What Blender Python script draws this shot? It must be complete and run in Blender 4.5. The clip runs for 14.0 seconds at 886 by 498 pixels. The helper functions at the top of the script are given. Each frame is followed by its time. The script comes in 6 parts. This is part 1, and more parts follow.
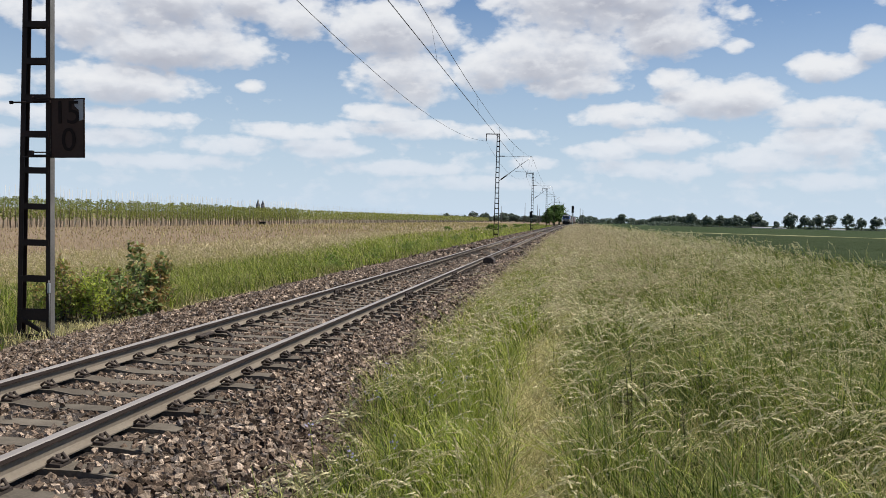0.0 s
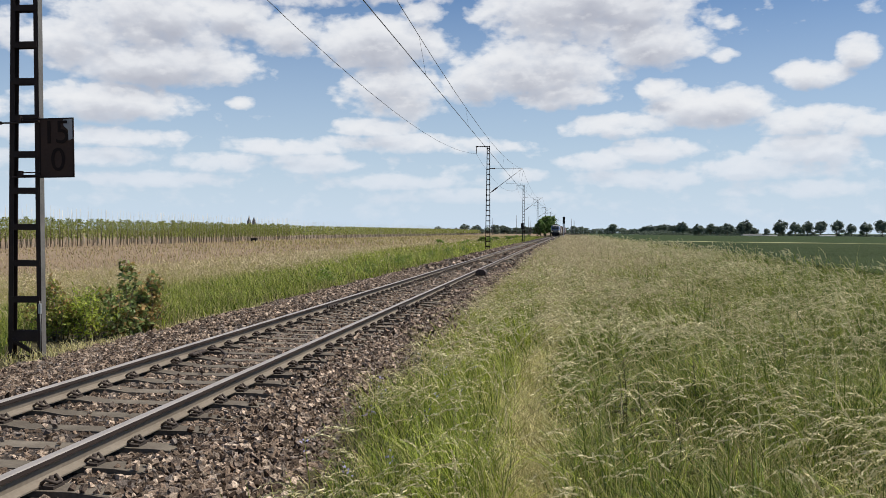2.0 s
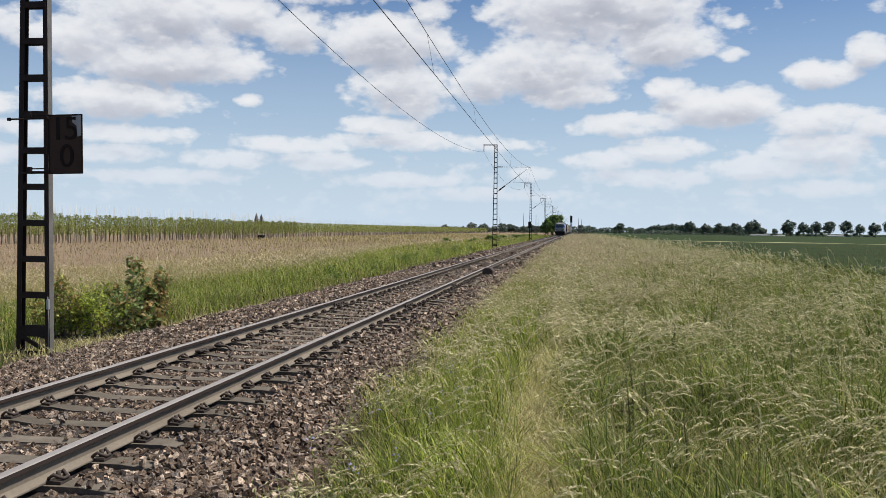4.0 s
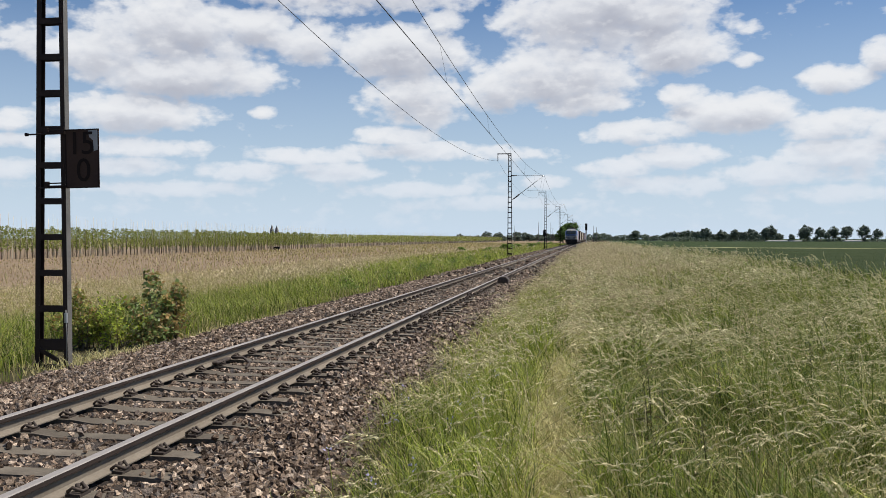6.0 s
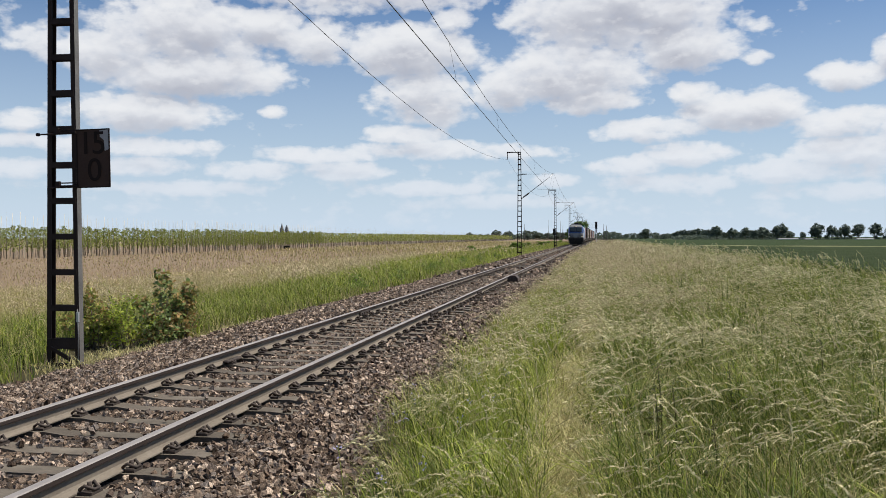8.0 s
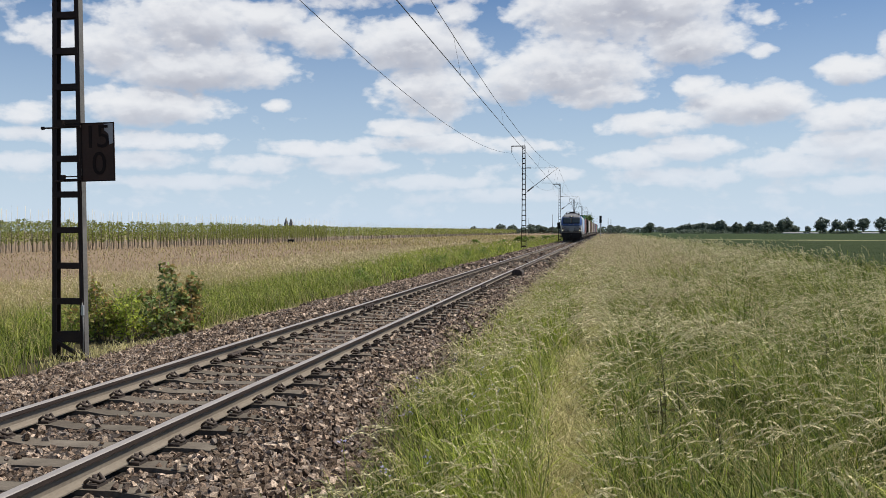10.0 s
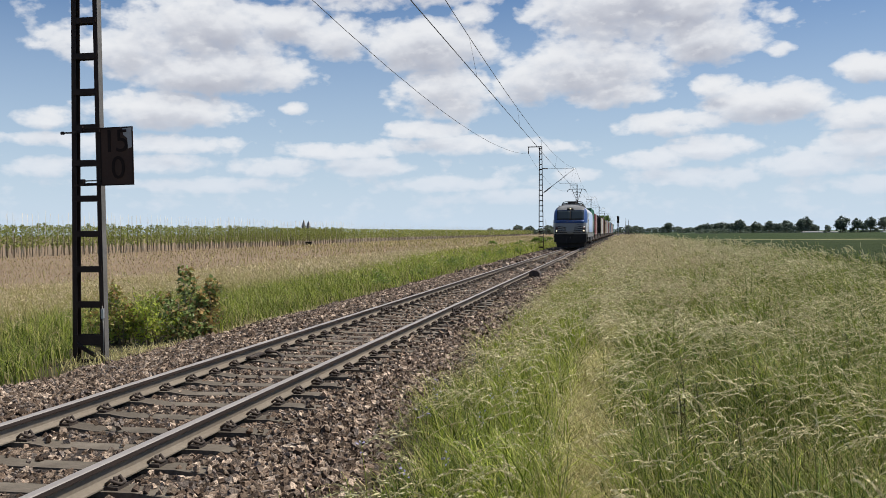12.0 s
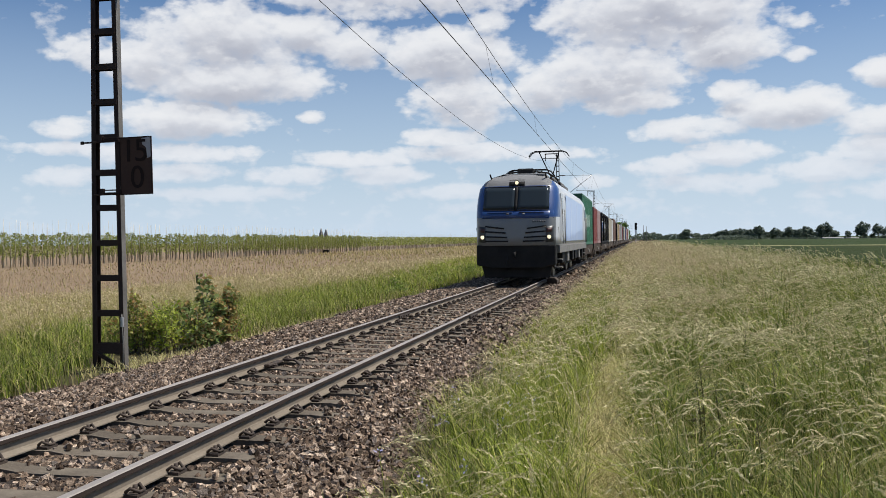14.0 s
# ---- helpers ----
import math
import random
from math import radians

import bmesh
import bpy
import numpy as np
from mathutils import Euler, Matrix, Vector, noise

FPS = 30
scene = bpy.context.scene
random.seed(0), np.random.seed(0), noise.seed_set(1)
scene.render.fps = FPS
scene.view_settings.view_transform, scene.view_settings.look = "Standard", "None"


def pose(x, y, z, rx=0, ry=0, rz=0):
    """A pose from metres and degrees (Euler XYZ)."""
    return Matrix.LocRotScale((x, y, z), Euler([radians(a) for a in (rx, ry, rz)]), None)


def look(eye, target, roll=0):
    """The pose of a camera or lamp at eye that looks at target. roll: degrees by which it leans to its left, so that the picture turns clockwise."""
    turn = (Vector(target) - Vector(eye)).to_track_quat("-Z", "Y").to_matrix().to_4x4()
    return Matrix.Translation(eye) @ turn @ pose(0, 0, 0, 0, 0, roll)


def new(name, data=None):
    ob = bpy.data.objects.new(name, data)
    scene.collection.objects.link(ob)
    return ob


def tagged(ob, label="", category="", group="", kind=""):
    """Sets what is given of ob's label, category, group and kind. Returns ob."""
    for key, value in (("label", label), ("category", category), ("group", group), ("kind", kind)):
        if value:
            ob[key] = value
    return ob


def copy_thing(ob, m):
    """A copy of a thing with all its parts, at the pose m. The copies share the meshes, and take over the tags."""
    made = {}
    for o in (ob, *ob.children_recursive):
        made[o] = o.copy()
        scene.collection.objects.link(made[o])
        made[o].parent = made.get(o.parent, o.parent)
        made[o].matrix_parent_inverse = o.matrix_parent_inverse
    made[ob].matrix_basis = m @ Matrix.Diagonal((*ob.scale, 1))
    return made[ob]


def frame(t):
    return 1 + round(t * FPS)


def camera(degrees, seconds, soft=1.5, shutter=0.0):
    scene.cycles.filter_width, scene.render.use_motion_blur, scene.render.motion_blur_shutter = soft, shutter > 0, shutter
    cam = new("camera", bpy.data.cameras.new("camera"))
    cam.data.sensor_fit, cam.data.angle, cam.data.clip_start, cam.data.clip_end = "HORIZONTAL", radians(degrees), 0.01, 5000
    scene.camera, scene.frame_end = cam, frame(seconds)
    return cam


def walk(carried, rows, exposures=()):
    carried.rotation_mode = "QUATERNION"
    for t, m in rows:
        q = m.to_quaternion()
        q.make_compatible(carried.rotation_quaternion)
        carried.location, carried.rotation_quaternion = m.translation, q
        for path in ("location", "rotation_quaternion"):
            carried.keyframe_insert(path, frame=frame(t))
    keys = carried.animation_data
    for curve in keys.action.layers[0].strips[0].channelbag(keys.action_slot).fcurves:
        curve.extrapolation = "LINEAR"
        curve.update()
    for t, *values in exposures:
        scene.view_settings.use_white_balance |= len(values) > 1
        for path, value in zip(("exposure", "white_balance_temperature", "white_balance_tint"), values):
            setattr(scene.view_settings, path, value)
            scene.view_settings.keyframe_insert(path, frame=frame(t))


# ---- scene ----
cam = camera(51.65, 14.0, soft=0.65)
EYE = (4.151, 0.0, 1.517)
# seconds, turn to the right of the track, tilt, lean (degrees)
TURNS = [
    (0.0, -8.01, -1.95, 1.37),
    (0.5, -8.17, -1.66, 0.75),
    (1.0, -7.85, -1.23, 0.24),
    (1.5, -7.56, -1.15, 0.20),
    (2.0, -7.52, -1.12, 0.35),
    (2.5, -7.57, -1.46, 0.53),
    (3.0, -7.69, -1.54, 0.64),
    (5.5, -8.60, -0.64, 0.20),
    (6.0, -8.90, -0.65, 0.00),
    (6.5, -9.19, -0.95, -0.06),
    (7.0, -9.28, -0.94, -0.10),
    (7.5, -9.33, -0.78, -0.12),
    (8.0, -9.51, -0.73, -0.12),
    (10.5, -9.88, -1.16, -0.10),
    (11.0, -10.15, -1.03, -0.16),
    (11.5, -10.56, -1.02, -0.23),
    (12.0, -10.85, -1.02, -0.45),
    (12.5, -11.00, -0.93, -0.56),
    (13.0, -11.25, -0.82, -0.60),
    (13.5, -11.64, -0.63, -0.64),
    (14.0, -11.92, -0.54, -0.70),
]


def aim(turn, tilt, lean):
    a, b = radians(turn), radians(tilt)
    way = Vector((math.sin(a) * math.cos(b), math.cos(a) * math.cos(b), math.sin(b)))
    return look(EYE, Vector(EYE) + way * 10, lean)


walk(cam, [(t, aim(a, b, c)) for t, a, b, c in TURNS], exposures=[(0.0, 0.17), (14.0, 0.17)])

# ---- daylight: high sun from the right and slightly ahead, broken cumulus ----
SUN_EL, SUN_AZ = 61.0, 74.0            # azimuth from +y towards +x
sun = new("sun", bpy.data.lights.new("sun", "SUN"))
sun.data.energy, sun.data.angle, sun.data.color = 5.0, radians(0.6), (1.0, 0.95, 0.87)
sd = Vector((math.sin(radians(SUN_AZ)) * math.cos(radians(SUN_EL)), math.cos(radians(SUN_AZ)) * math.cos(radians(SUN_EL)), math.sin(radians(SUN_EL))))
sun.matrix_world = look(sd * 50, (0, 0, 0))

# banks of cloud: azimuth, height, half width, half height (degrees), weight
# the broad broken cover high up
HIGH_BANKS = [
    (1.3, 13.6, 7.07, 2.65, 1.0), (5.2, 11.3, 3.53, 1.48, 1.0), (-1.6, 10.0, 5.3, 1.94, 0.95), (-5.4, 9.1, 2.65, 1.34, 0.9), (-0.2, 8.5, 3.18, 0.99, 0.8),
    (-24.8, 12.4, 6.01, 2.12, 0.9), (-29.3, 10.8, 4.42, 1.34, 0.85), (-24.8, 9.7, 6.01, 1.48, 1.0), (-11.5, 11.5, 4.59, 1.77, 1.0), (-10.6, 8.7, 3.36, 1.77, 0.95),
    (-17.1, 11.9, 2.47, 1.41, 0.8), (-20.5, 12.6, 2.83, 1.41, 0.9), (-15.0, 15.3, 10.6, 1.59, 0.7), (-33.3, 11.3, 2.12, 0.88, 0.45),
]
# single heaps at middle height
MIDDLE_BANKS = [
    (-27.4, 7.5, 4.77, 1.2, 0.95), (-20.0, 7.7, 0.85, 0.39, 0.6), (-12.0, 6.4, 2.54, 0.6, 0.75), (5.7, 8.6, 1.59, 0.6, 0.75), (14.3, 9.1, 2.05, 0.92, 1.0),
    (16.7, 10.3, 1.2, 0.99, 1.0), (8.9, 7.5, 3.96, 1.27, 1.0), (3.2, 6.5, 3.53, 0.78, 0.9), (14.1, 6.5, 3.36, 0.92, 0.85), (17.1, 6.3, 1.77, 0.88, 0.8),
    (9.2, 12.4, 0.8, 0.3, 0.2), (9.2, 10.5, 0.7, 0.3, 0.2), (-34.4, 6.8, 1.77, 0.57, 0.4), (-9.0, 13.3, 1.24, 0.78, 0.6),
]
# flat thin banks towards the horizon
LOW_BANKS = [
    (-17.1, 5.1, 3.53, 0.49, 0.55), (-28.1, 5.4, 5.65, 0.53, 0.55), (-27.4, 4.2, 3.0, 0.6, 0.65), (-21.3, 4.1, 2.83, 0.6, 0.7), (-15.3, 4.1, 2.83, 0.6, 0.65),
    (-9.0, 5.4, 6.71, 0.57, 0.55), (-34.1, 4.0, 1.77, 0.6, 0.6), (-33.9, 5.5, 2.83, 0.39, 0.45), (5.5, 5.0, 2.47, 0.78, 0.65), (1.8, 4.4, 2.47, 0.64, 0.7),
    (14.2, 4.9, 3.18, 0.99, 0.85), (11.3, 3.8, 4.24, 0.71, 0.65), (5.5, 3.3, 4.59, 0.57, 0.5), (-2.6, 3.5, 1.59, 0.49, 0.6), (-11.1, 3.0, 3.53, 0.49, 0.45),
    (-5.8, 2.2, 5.65, 0.42, 0.4), (-25.8, 3.0, 4.95, 0.46, 0.4), (14.1, 2.6, 5.3, 0.49, 0.45),
]
CLOUDS = HIGH_BANKS + MIDDLE_BANKS + LOW_BANKS


def link(tree, a, b):
    tree.links.new(a, b)


def math_node(tree, op, a, b=None, c=None):
    n = tree.nodes.new("ShaderNodeMath")
    n.operation = op
    for i, v in enumerate((a, b, c)):
        if v is None:
            continue
        if isinstance(v, (int, float)):
            n.inputs[i].default_value = v
        else:
            link(tree, v, n.inputs[i])
    return n.outputs[0]


def ramp(tree, fac, stops):
    n = tree.nodes.new("ShaderNodeValToRGB")
    while len(n.color_ramp.elements) < len(stops):
        n.color_ramp.elements.new(1.0)
    for e, (p, c) in zip(n.color_ramp.elements, stops):
        e.position = p
        e.color = (c, c, c, 1) if isinstance(c, (int, float)) else (*c, 1)
    link(tree, fac, n.inputs[0])
    return n.outputs[0]


def mix_color(tree, fac, a, b, mode="MIX"):
    n = tree.nodes.new("ShaderNodeMix")
    n.data_type, n.blend_type = "RGBA", mode
    for s, v in ((n.inputs[0], fac), (n.inputs[6], a), (n.inputs[7], b)):
        if isinstance(v, (int, float)):
            s.default_value = v
        elif isinstance(v, tuple):
            s.default_value = (*v, 1)
        else:
            link(tree, v, s)
    return n.outputs[2]


def cloud_field():
    """Node group: how thick the cloud is towards an azimuth and a height in degrees."""
    g = bpy.data.node_groups.new("cloud_field", "ShaderNodeTree")
    g.interface.new_socket("azimuth", in_out="INPUT", socket_type="NodeSocketFloat")
    g.interface.new_socket("height", in_out="INPUT", socket_type="NodeSocketFloat")
    g.interface.new_socket("thick", in_out="OUTPUT", socket_type="NodeSocketFloat")
    g.interface.new_socket("bulk", in_out="OUTPUT", socket_type="NodeSocketFloat")
    gi, go = g.nodes.new("NodeGroupInput"), g.nodes.new("NodeGroupOutput")
    az, el = gi.outputs[0], gi.outputs[1]

    def fbm(sx, sy, detail, rough, seed):
        comb = g.nodes.new("ShaderNodeCombineXYZ")
        link(g, math_node(g, "MULTIPLY", az, sx), comb.inputs[0])
        link(g, math_node(g, "MULTIPLY", el, sy), comb.inputs[1])
        comb.inputs[2].default_value = seed
        n = g.nodes.new("ShaderNodeTexNoise")
        n.inputs["Scale"].default_value, n.inputs["Detail"].default_value, n.inputs["Roughness"].default_value = 1.0, detail, rough
        link(g, comb.outputs[0], n.inputs["Vector"])
        return n.outputs[0]

    total = None
    for a, e, sa, se, w in CLOUDS:
        u = math_node(g, "DIVIDE", math_node(g, "SUBTRACT", az, a), sa)
        v = math_node(g, "DIVIDE", math_node(g, "SUBTRACT", el, e), se)
        d = math_node(g, "ADD", math_node(g, "MULTIPLY", u, u), math_node(g, "MULTIPLY", v, v))
        b = math_node(g, "MULTIPLY", math_node(g, "SUBTRACT", 1.0, d), w)
        total = b if total is None else math_node(g, "MAXIMUM", total, b)
    big = fbm(.34, .55, 3.0, .5, 3.1)
    fine = fbm(.62, .92, 5.0, .48, 9.7)
    puff = fbm(1.3, 2.4, 3.5, .5, 5.2)
    # unseen overhead, broken cover goes on without named banks, thinned to weaken fill light
    up = math_node(g, "MULTIPLY", math_node(g, "SUBTRACT", el, 14.0), .25)
    # thin veils lie low over the horizon
    veil = math_node(g, "SUBTRACT", math_node(g, "MULTIPLY", math_node(g, "MINIMUM", math_node(g, "MAXIMUM", math_node(g, "SUBTRACT", 9.0, el), 0.0), 5.0), .10), .75)
    total = math_node(g, "MAXIMUM", math_node(g, "MAXIMUM", total, veil), math_node(g, "MINIMUM", up, -.35))
    t = math_node(g, "ADD", math_node(g, "ADD", math_node(g, "MULTIPLY", total, .62), .13), math_node(g, "MULTIPLY", math_node(g, "SUBTRACT", big, .5), .55))
    link(g, math_node(g, "ADD", t, math_node(g, "MULTIPLY", math_node(g, "SUBTRACT", fine, .5), .45)), go.inputs[1])
    t = math_node(g, "ADD", t, math_node(g, "MULTIPLY", math_node(g, "SUBTRACT", fine, .5), 1.05))
    t = math_node(g, "ADD", t, math_node(g, "MULTIPLY", math_node(g, "SUBTRACT", puff, .5), .60))
    link(g, t, go.inputs[0])
    return g


def make_world():
    w = bpy.data.worlds.new("sky")
    scene.world = w
    w.use_nodes = True
    t = w.node_tree
    t.nodes.clear()
    out, bg = t.nodes.new("ShaderNodeOutputWorld"), t.nodes.new("ShaderNodeBackground")
    sky = t.nodes.new("ShaderNodeTexSky")
    sky.sky_type, sky.sun_disc = "NISHITA", False
    sky.sun_elevation, sky.sun_rotation = radians(SUN_EL), radians(SUN_AZ)
    sky.air_density, sky.dust_density, sky.ozone_density = 1.0, 0.8, 1.2
    co = t.nodes.new("ShaderNodeTexCoord")
    sep = t.nodes.new("ShaderNodeSeparateXYZ")
    link(t, co.outputs["Generated"], sep.inputs[0])
    az = math_node(t, "MULTIPLY", math_node(t, "ARCTAN2", sep.outputs[0], sep.outputs[1]), 57.2958)
    el = math_node(t, "MULTIPLY", math_node(t, "ARCSINE", sep.outputs[2]), 57.2958)
    g = cloud_field()

    def field(up):
        n = t.nodes.new("ShaderNodeGroup")
        n.node_tree = g
        link(t, az, n.inputs[0])
        link(t, math_node(t, "ADD", el, up), n.inputs[1])
        return n.outputs

    here, above = field(0.0)[0], field(1.0)[1]
    cover = ramp(t, here, [(0.0, 0.0), (.12, .34), (.32, .86), (.60, 1.0)])
    low = ramp(t, math_node(t, "DIVIDE", el, 10.0), [(0.0, .25), (.25, .72), (.50, .95)])
    cover = math_node(t, "MULTIPLY", cover, low)
    shade = ramp(t, above, [(.12, (.745, .755, .775)), (.46, (.64, .655, .695)), (.80, (.42, .435, .495))])
    lumps = math_node(t, "SUBTRACT", field(.35)[0], here)
    shade = mix_color(t, ramp(t, lumps, [(.0, 0.0), (.25, .22)]), shade, (.45, .47, .53))
    shade = mix_color(t, ramp(t, math_node(t, "MULTIPLY", lumps, -1.0), [(.0, 0.0), (.25, .40)]), shade, (.78, .785, .80))
    shade = mix_color(t, ramp(t, math_node(t, "DIVIDE", el, 10.0), [(.15, .75), (.75, 0.0)]), shade, (.62, .675, .76))
    air = mix_color(t, 1.0, sky.outputs[0], (SKY_GAIN * .71, SKY_GAIN * .93, SKY_GAIN * 1.20), "MULTIPLY")
    air = mix_color(t, ramp(t, math_node(t, "DIVIDE", el, 16.0), [(0.0, .92), (.12, .80), (.38, .50), (.90, .03)]), air, (.555, .665, .79))
    link(t, mix_color(t, cover, air, shade), bg.inputs[0])
    bg.inputs[1].default_value = 1.0
    link(t, bg.outputs[0], out.inputs[0])


SKY_GAIN = 0.069
make_world()

# ---- materials ----
def material(name, base, other=None, rough=.7, metal=0.0, scale=6.0, fine=60.0, bump=.25, depth=.01, spread=.5, random_tint=0.0, coat=0.0, spec=.5):
    """A surface with variation at two scales and fine relief. base and other: the two colours that it wanders between."""
    m = bpy.data.materials.new(name)
    m.use_nodes = True
    t = m.node_tree
    b = t.nodes["Principled BSDF"]
    other = other or tuple(c * .7 for c in base)
    co = t.nodes.new("ShaderNodeTexCoord")

    def noise_tex(s, detail):
        n = t.nodes.new("ShaderNodeTexNoise")
        n.inputs["Scale"].default_value, n.inputs["Detail"].default_value = s, detail
        link(t, co.outputs["Object"], n.inputs["Vector"])
        return n.outputs[0]

    n1, n2 = noise_tex(scale, 4), noise_tex(fine, 6)
    f = math_node(t, "ADD", math_node(t, "MULTIPLY", n1, .6), math_node(t, "MULTIPLY", n2, .4))
    f = ramp(t, f, [(.5 - spread * .35, 0.0), (.5 + spread * .35, 1.0)])
    col = mix_color(t, f, base, other)
    if random_tint:
        info = t.nodes.new("ShaderNodeObjectInfo")
        k = math_node(t, "ADD", math_node(t, "MULTIPLY", info.outputs["Random"], random_tint), 1 - random_tint / 2)
        v = t.nodes.new("ShaderNodeCombineColor")
        for i in range(3):
            link(t, k, v.inputs[i])
        col = mix_color(t, 1.0, col, v.outputs[0], "MULTIPLY")
    link(t, col, b.inputs["Base Color"])
    b.inputs["Metallic"].default_value = metal
    b.inputs["Specular IOR Level"].default_value = spec
    r = math_node(t, "ADD", math_node(t, "MULTIPLY", n2, .25), rough - .12)
    link(t, r, b.inputs["Roughness"])
    if coat:
        b.inputs["Coat Weight"].default_value = coat
    if bump:
        bp = t.nodes.new("ShaderNodeBump")
        bp.inputs["Strength"].default_value, bp.inputs["Distance"].default_value = bump, depth
        link(t, n2, bp.inputs["Height"])
        link(t, bp.outputs[0], b.inputs["Normal"])
    return m


def leaf_material(name, stops, through_light=.35, rough=.6):
    """Leaves and blades: colour by piece, some light let through."""
    m = bpy.data.materials.new(name)
    m.use_nodes = True
    t = m.node_tree
    b, out = t.nodes["Principled BSDF"], t.nodes["Material Output"]
    geo = t.nodes.new("ShaderNodeNewGeometry")
    n = len(stops) - 1
    col = ramp(t, geo.outputs["Random Per Island"], [(i / n, c) for i, c in enumerate(stops)])
    link(t, col, b.inputs["Base Color"])
    b.inputs["Roughness"].default_value = rough
    b.inputs["Specular IOR Level"].default_value = .16
    tr = t.nodes.new("ShaderNodeBsdfTranslucent")
    link(t, col, tr.inputs[0])
    mx = t.nodes.new("ShaderNodeMixShader")
    mx.inputs[0].default_value = through_light
    link(t, b.outputs[0], mx.inputs[1])
    link(t, tr.outputs[0], mx.inputs[2])
    link(t, mx.outputs[0], out.inputs[0])
    return m


def glow_material(name, color, strength):
    m = bpy.data.materials.new(name)
    m.use_nodes = True
    b = m.node_tree.nodes["Principled BSDF"]
    b.inputs["Base Color"].default_value = (*color, 1)
    b.inputs["Emission Color"].default_value, b.inputs["Emission Strength"].default_value = (*color, 1), strength
    return m


def glass_material(name, color, rough=.05):
    m = bpy.data.materials.new(name)
    m.use_nodes = True
    b = m.node_tree.nodes["Principled BSDF"]
    b.inputs["Base Color"].default_value = (*color, 1)
    b.inputs["Roughness"].default_value = rough
    b.inputs["Specular IOR Level"].default_value = .3
    return m


# ---- mesh helpers ----
def box(bm, x0, x1, y0, y1, z0, z1, mi=0):
    v = [bm.verts.new((x, y, z)) for x in (x0, x1) for y in (y0, y1) for z in (z0, z1)]
    fs = []
    for q in ((0, 1, 3, 2), (4, 6, 7, 5), (0, 4, 5, 1), (2, 3, 7, 6), (0, 2, 6, 4), (1, 5, 7, 3)):
        f = bm.faces.new([v[i] for i in q])
        f.material_index = mi
        fs.append(f)
    return v


def beam(bm, a, b, w, h=None, mi=0):
    """A straight bar of width w and height h between two points."""
    a, b = Vector(a), Vector(b)
    h = h or w
    d = (b - a).normalized()
    side = d.cross(Vector((0, 0, 1)))
    side = side.normalized() if side.length > 1e-3 else Vector((1, 0, 0))
    up = side.cross(d)
    v = [bm.verts.new(p + side * sx * w / 2 + up * sz * h / 2) for p in (a, b) for sx, sz in ((-1, -1), (1, -1), (1, 1), (-1, 1))]
    for q in ((3, 2, 1, 0), (4, 5, 6, 7), (0, 1, 5, 4), (1, 2, 6, 5), (2, 3, 7, 6), (3, 0, 4, 7)):
        bm.faces.new([v[i] for i in q]).material_index = mi


def tube(bm, pts, r, sides=6, mi=0, caps=True):
    """A round bar along a line of points; r may be one radius or one for each point."""
    pts = [Vector(p) for p in pts]
    rs = [r] * len(pts) if isinstance(r, (int, float)) else r
    rings = []
    for i, p in enumerate(pts):
        d = (pts[min(i + 1, len(pts) - 1)] - pts[max(i - 1, 0)]).normalized()
        s = d.cross(Vector((0, 0, 1)) if abs(d.z) < .95 else Vector((1, 0, 0))).normalized()
        u = s.cross(d)
        rings.append([bm.verts.new(p + (s * math.cos(k * 2 * math.pi / sides) + u * math.sin(k * 2 * math.pi / sides)) * rs[i]) for k in range(sides)])
    for a, b in zip(rings, rings[1:]):
        for k in range(sides):
            f = bm.faces.new((a[k], b[k], b[(k + 1) % sides], a[(k + 1) % sides]))
            f.material_index, f.smooth = mi, True
    if caps:
        bm.faces.new(rings[0]).material_index = mi
        bm.faces.new(rings[-1][::-1]).material_index = mi


def prism(bm, outline, axis, a, b, mi=0):
    """A closed outline in the two other axes, drawn out along an axis from a to b."""
    def at(u, v, w):
        return (w, u, v) if axis == "x" else (u, w, v) if axis == "y" else (u, v, w)
    r0 = [bm.verts.new(at(u, v, a)) for u, v in outline]
    r1 = [bm.verts.new(at(u, v, b)) for u, v in outline]
    n = len(outline)
    for i in range(n):
        bm.faces.new((r0[i], r0[(i + 1) % n], r1[(i + 1) % n], r1[i])).material_index = mi
    bm.faces.new(r0[::-1]).material_index = mi
    bm.faces.new(r1).material_index = mi


def mesh_of(name, bm, mats, bevel=0.0):
    if bevel:
        bmesh.ops.bevel(bm, geom=list(bm.edges), offset=bevel, segments=1, affect="EDGES", clamp_overlap=True)
    bmesh.ops.recalc_face_normals(bm, faces=bm.faces)
    me = bpy.data.meshes.new(name)
    bm.to_mesh(me)
    bm.free()
    for m in (mats if isinstance(mats, (list, tuple)) else [mats]):
        me.materials.append(m)
    return me


def part(name, bm, mats, parent=None, label="", bevel=0.0, m=None):
    ob = new(name, mesh_of(name, bm, mats, bevel))
    if parent is not None:
        ob.parent = parent
    if m is not None:
        ob.matrix_basis = m
    if label:
        ob["label"] = label
    return ob


def thing(name, label, category, group="", kind="", m=None):
    ob = new(name)
    ob.empty_display_size = .2
    if m is not None:
        ob.matrix_basis = m
    return tagged(ob, label, category, group, kind)


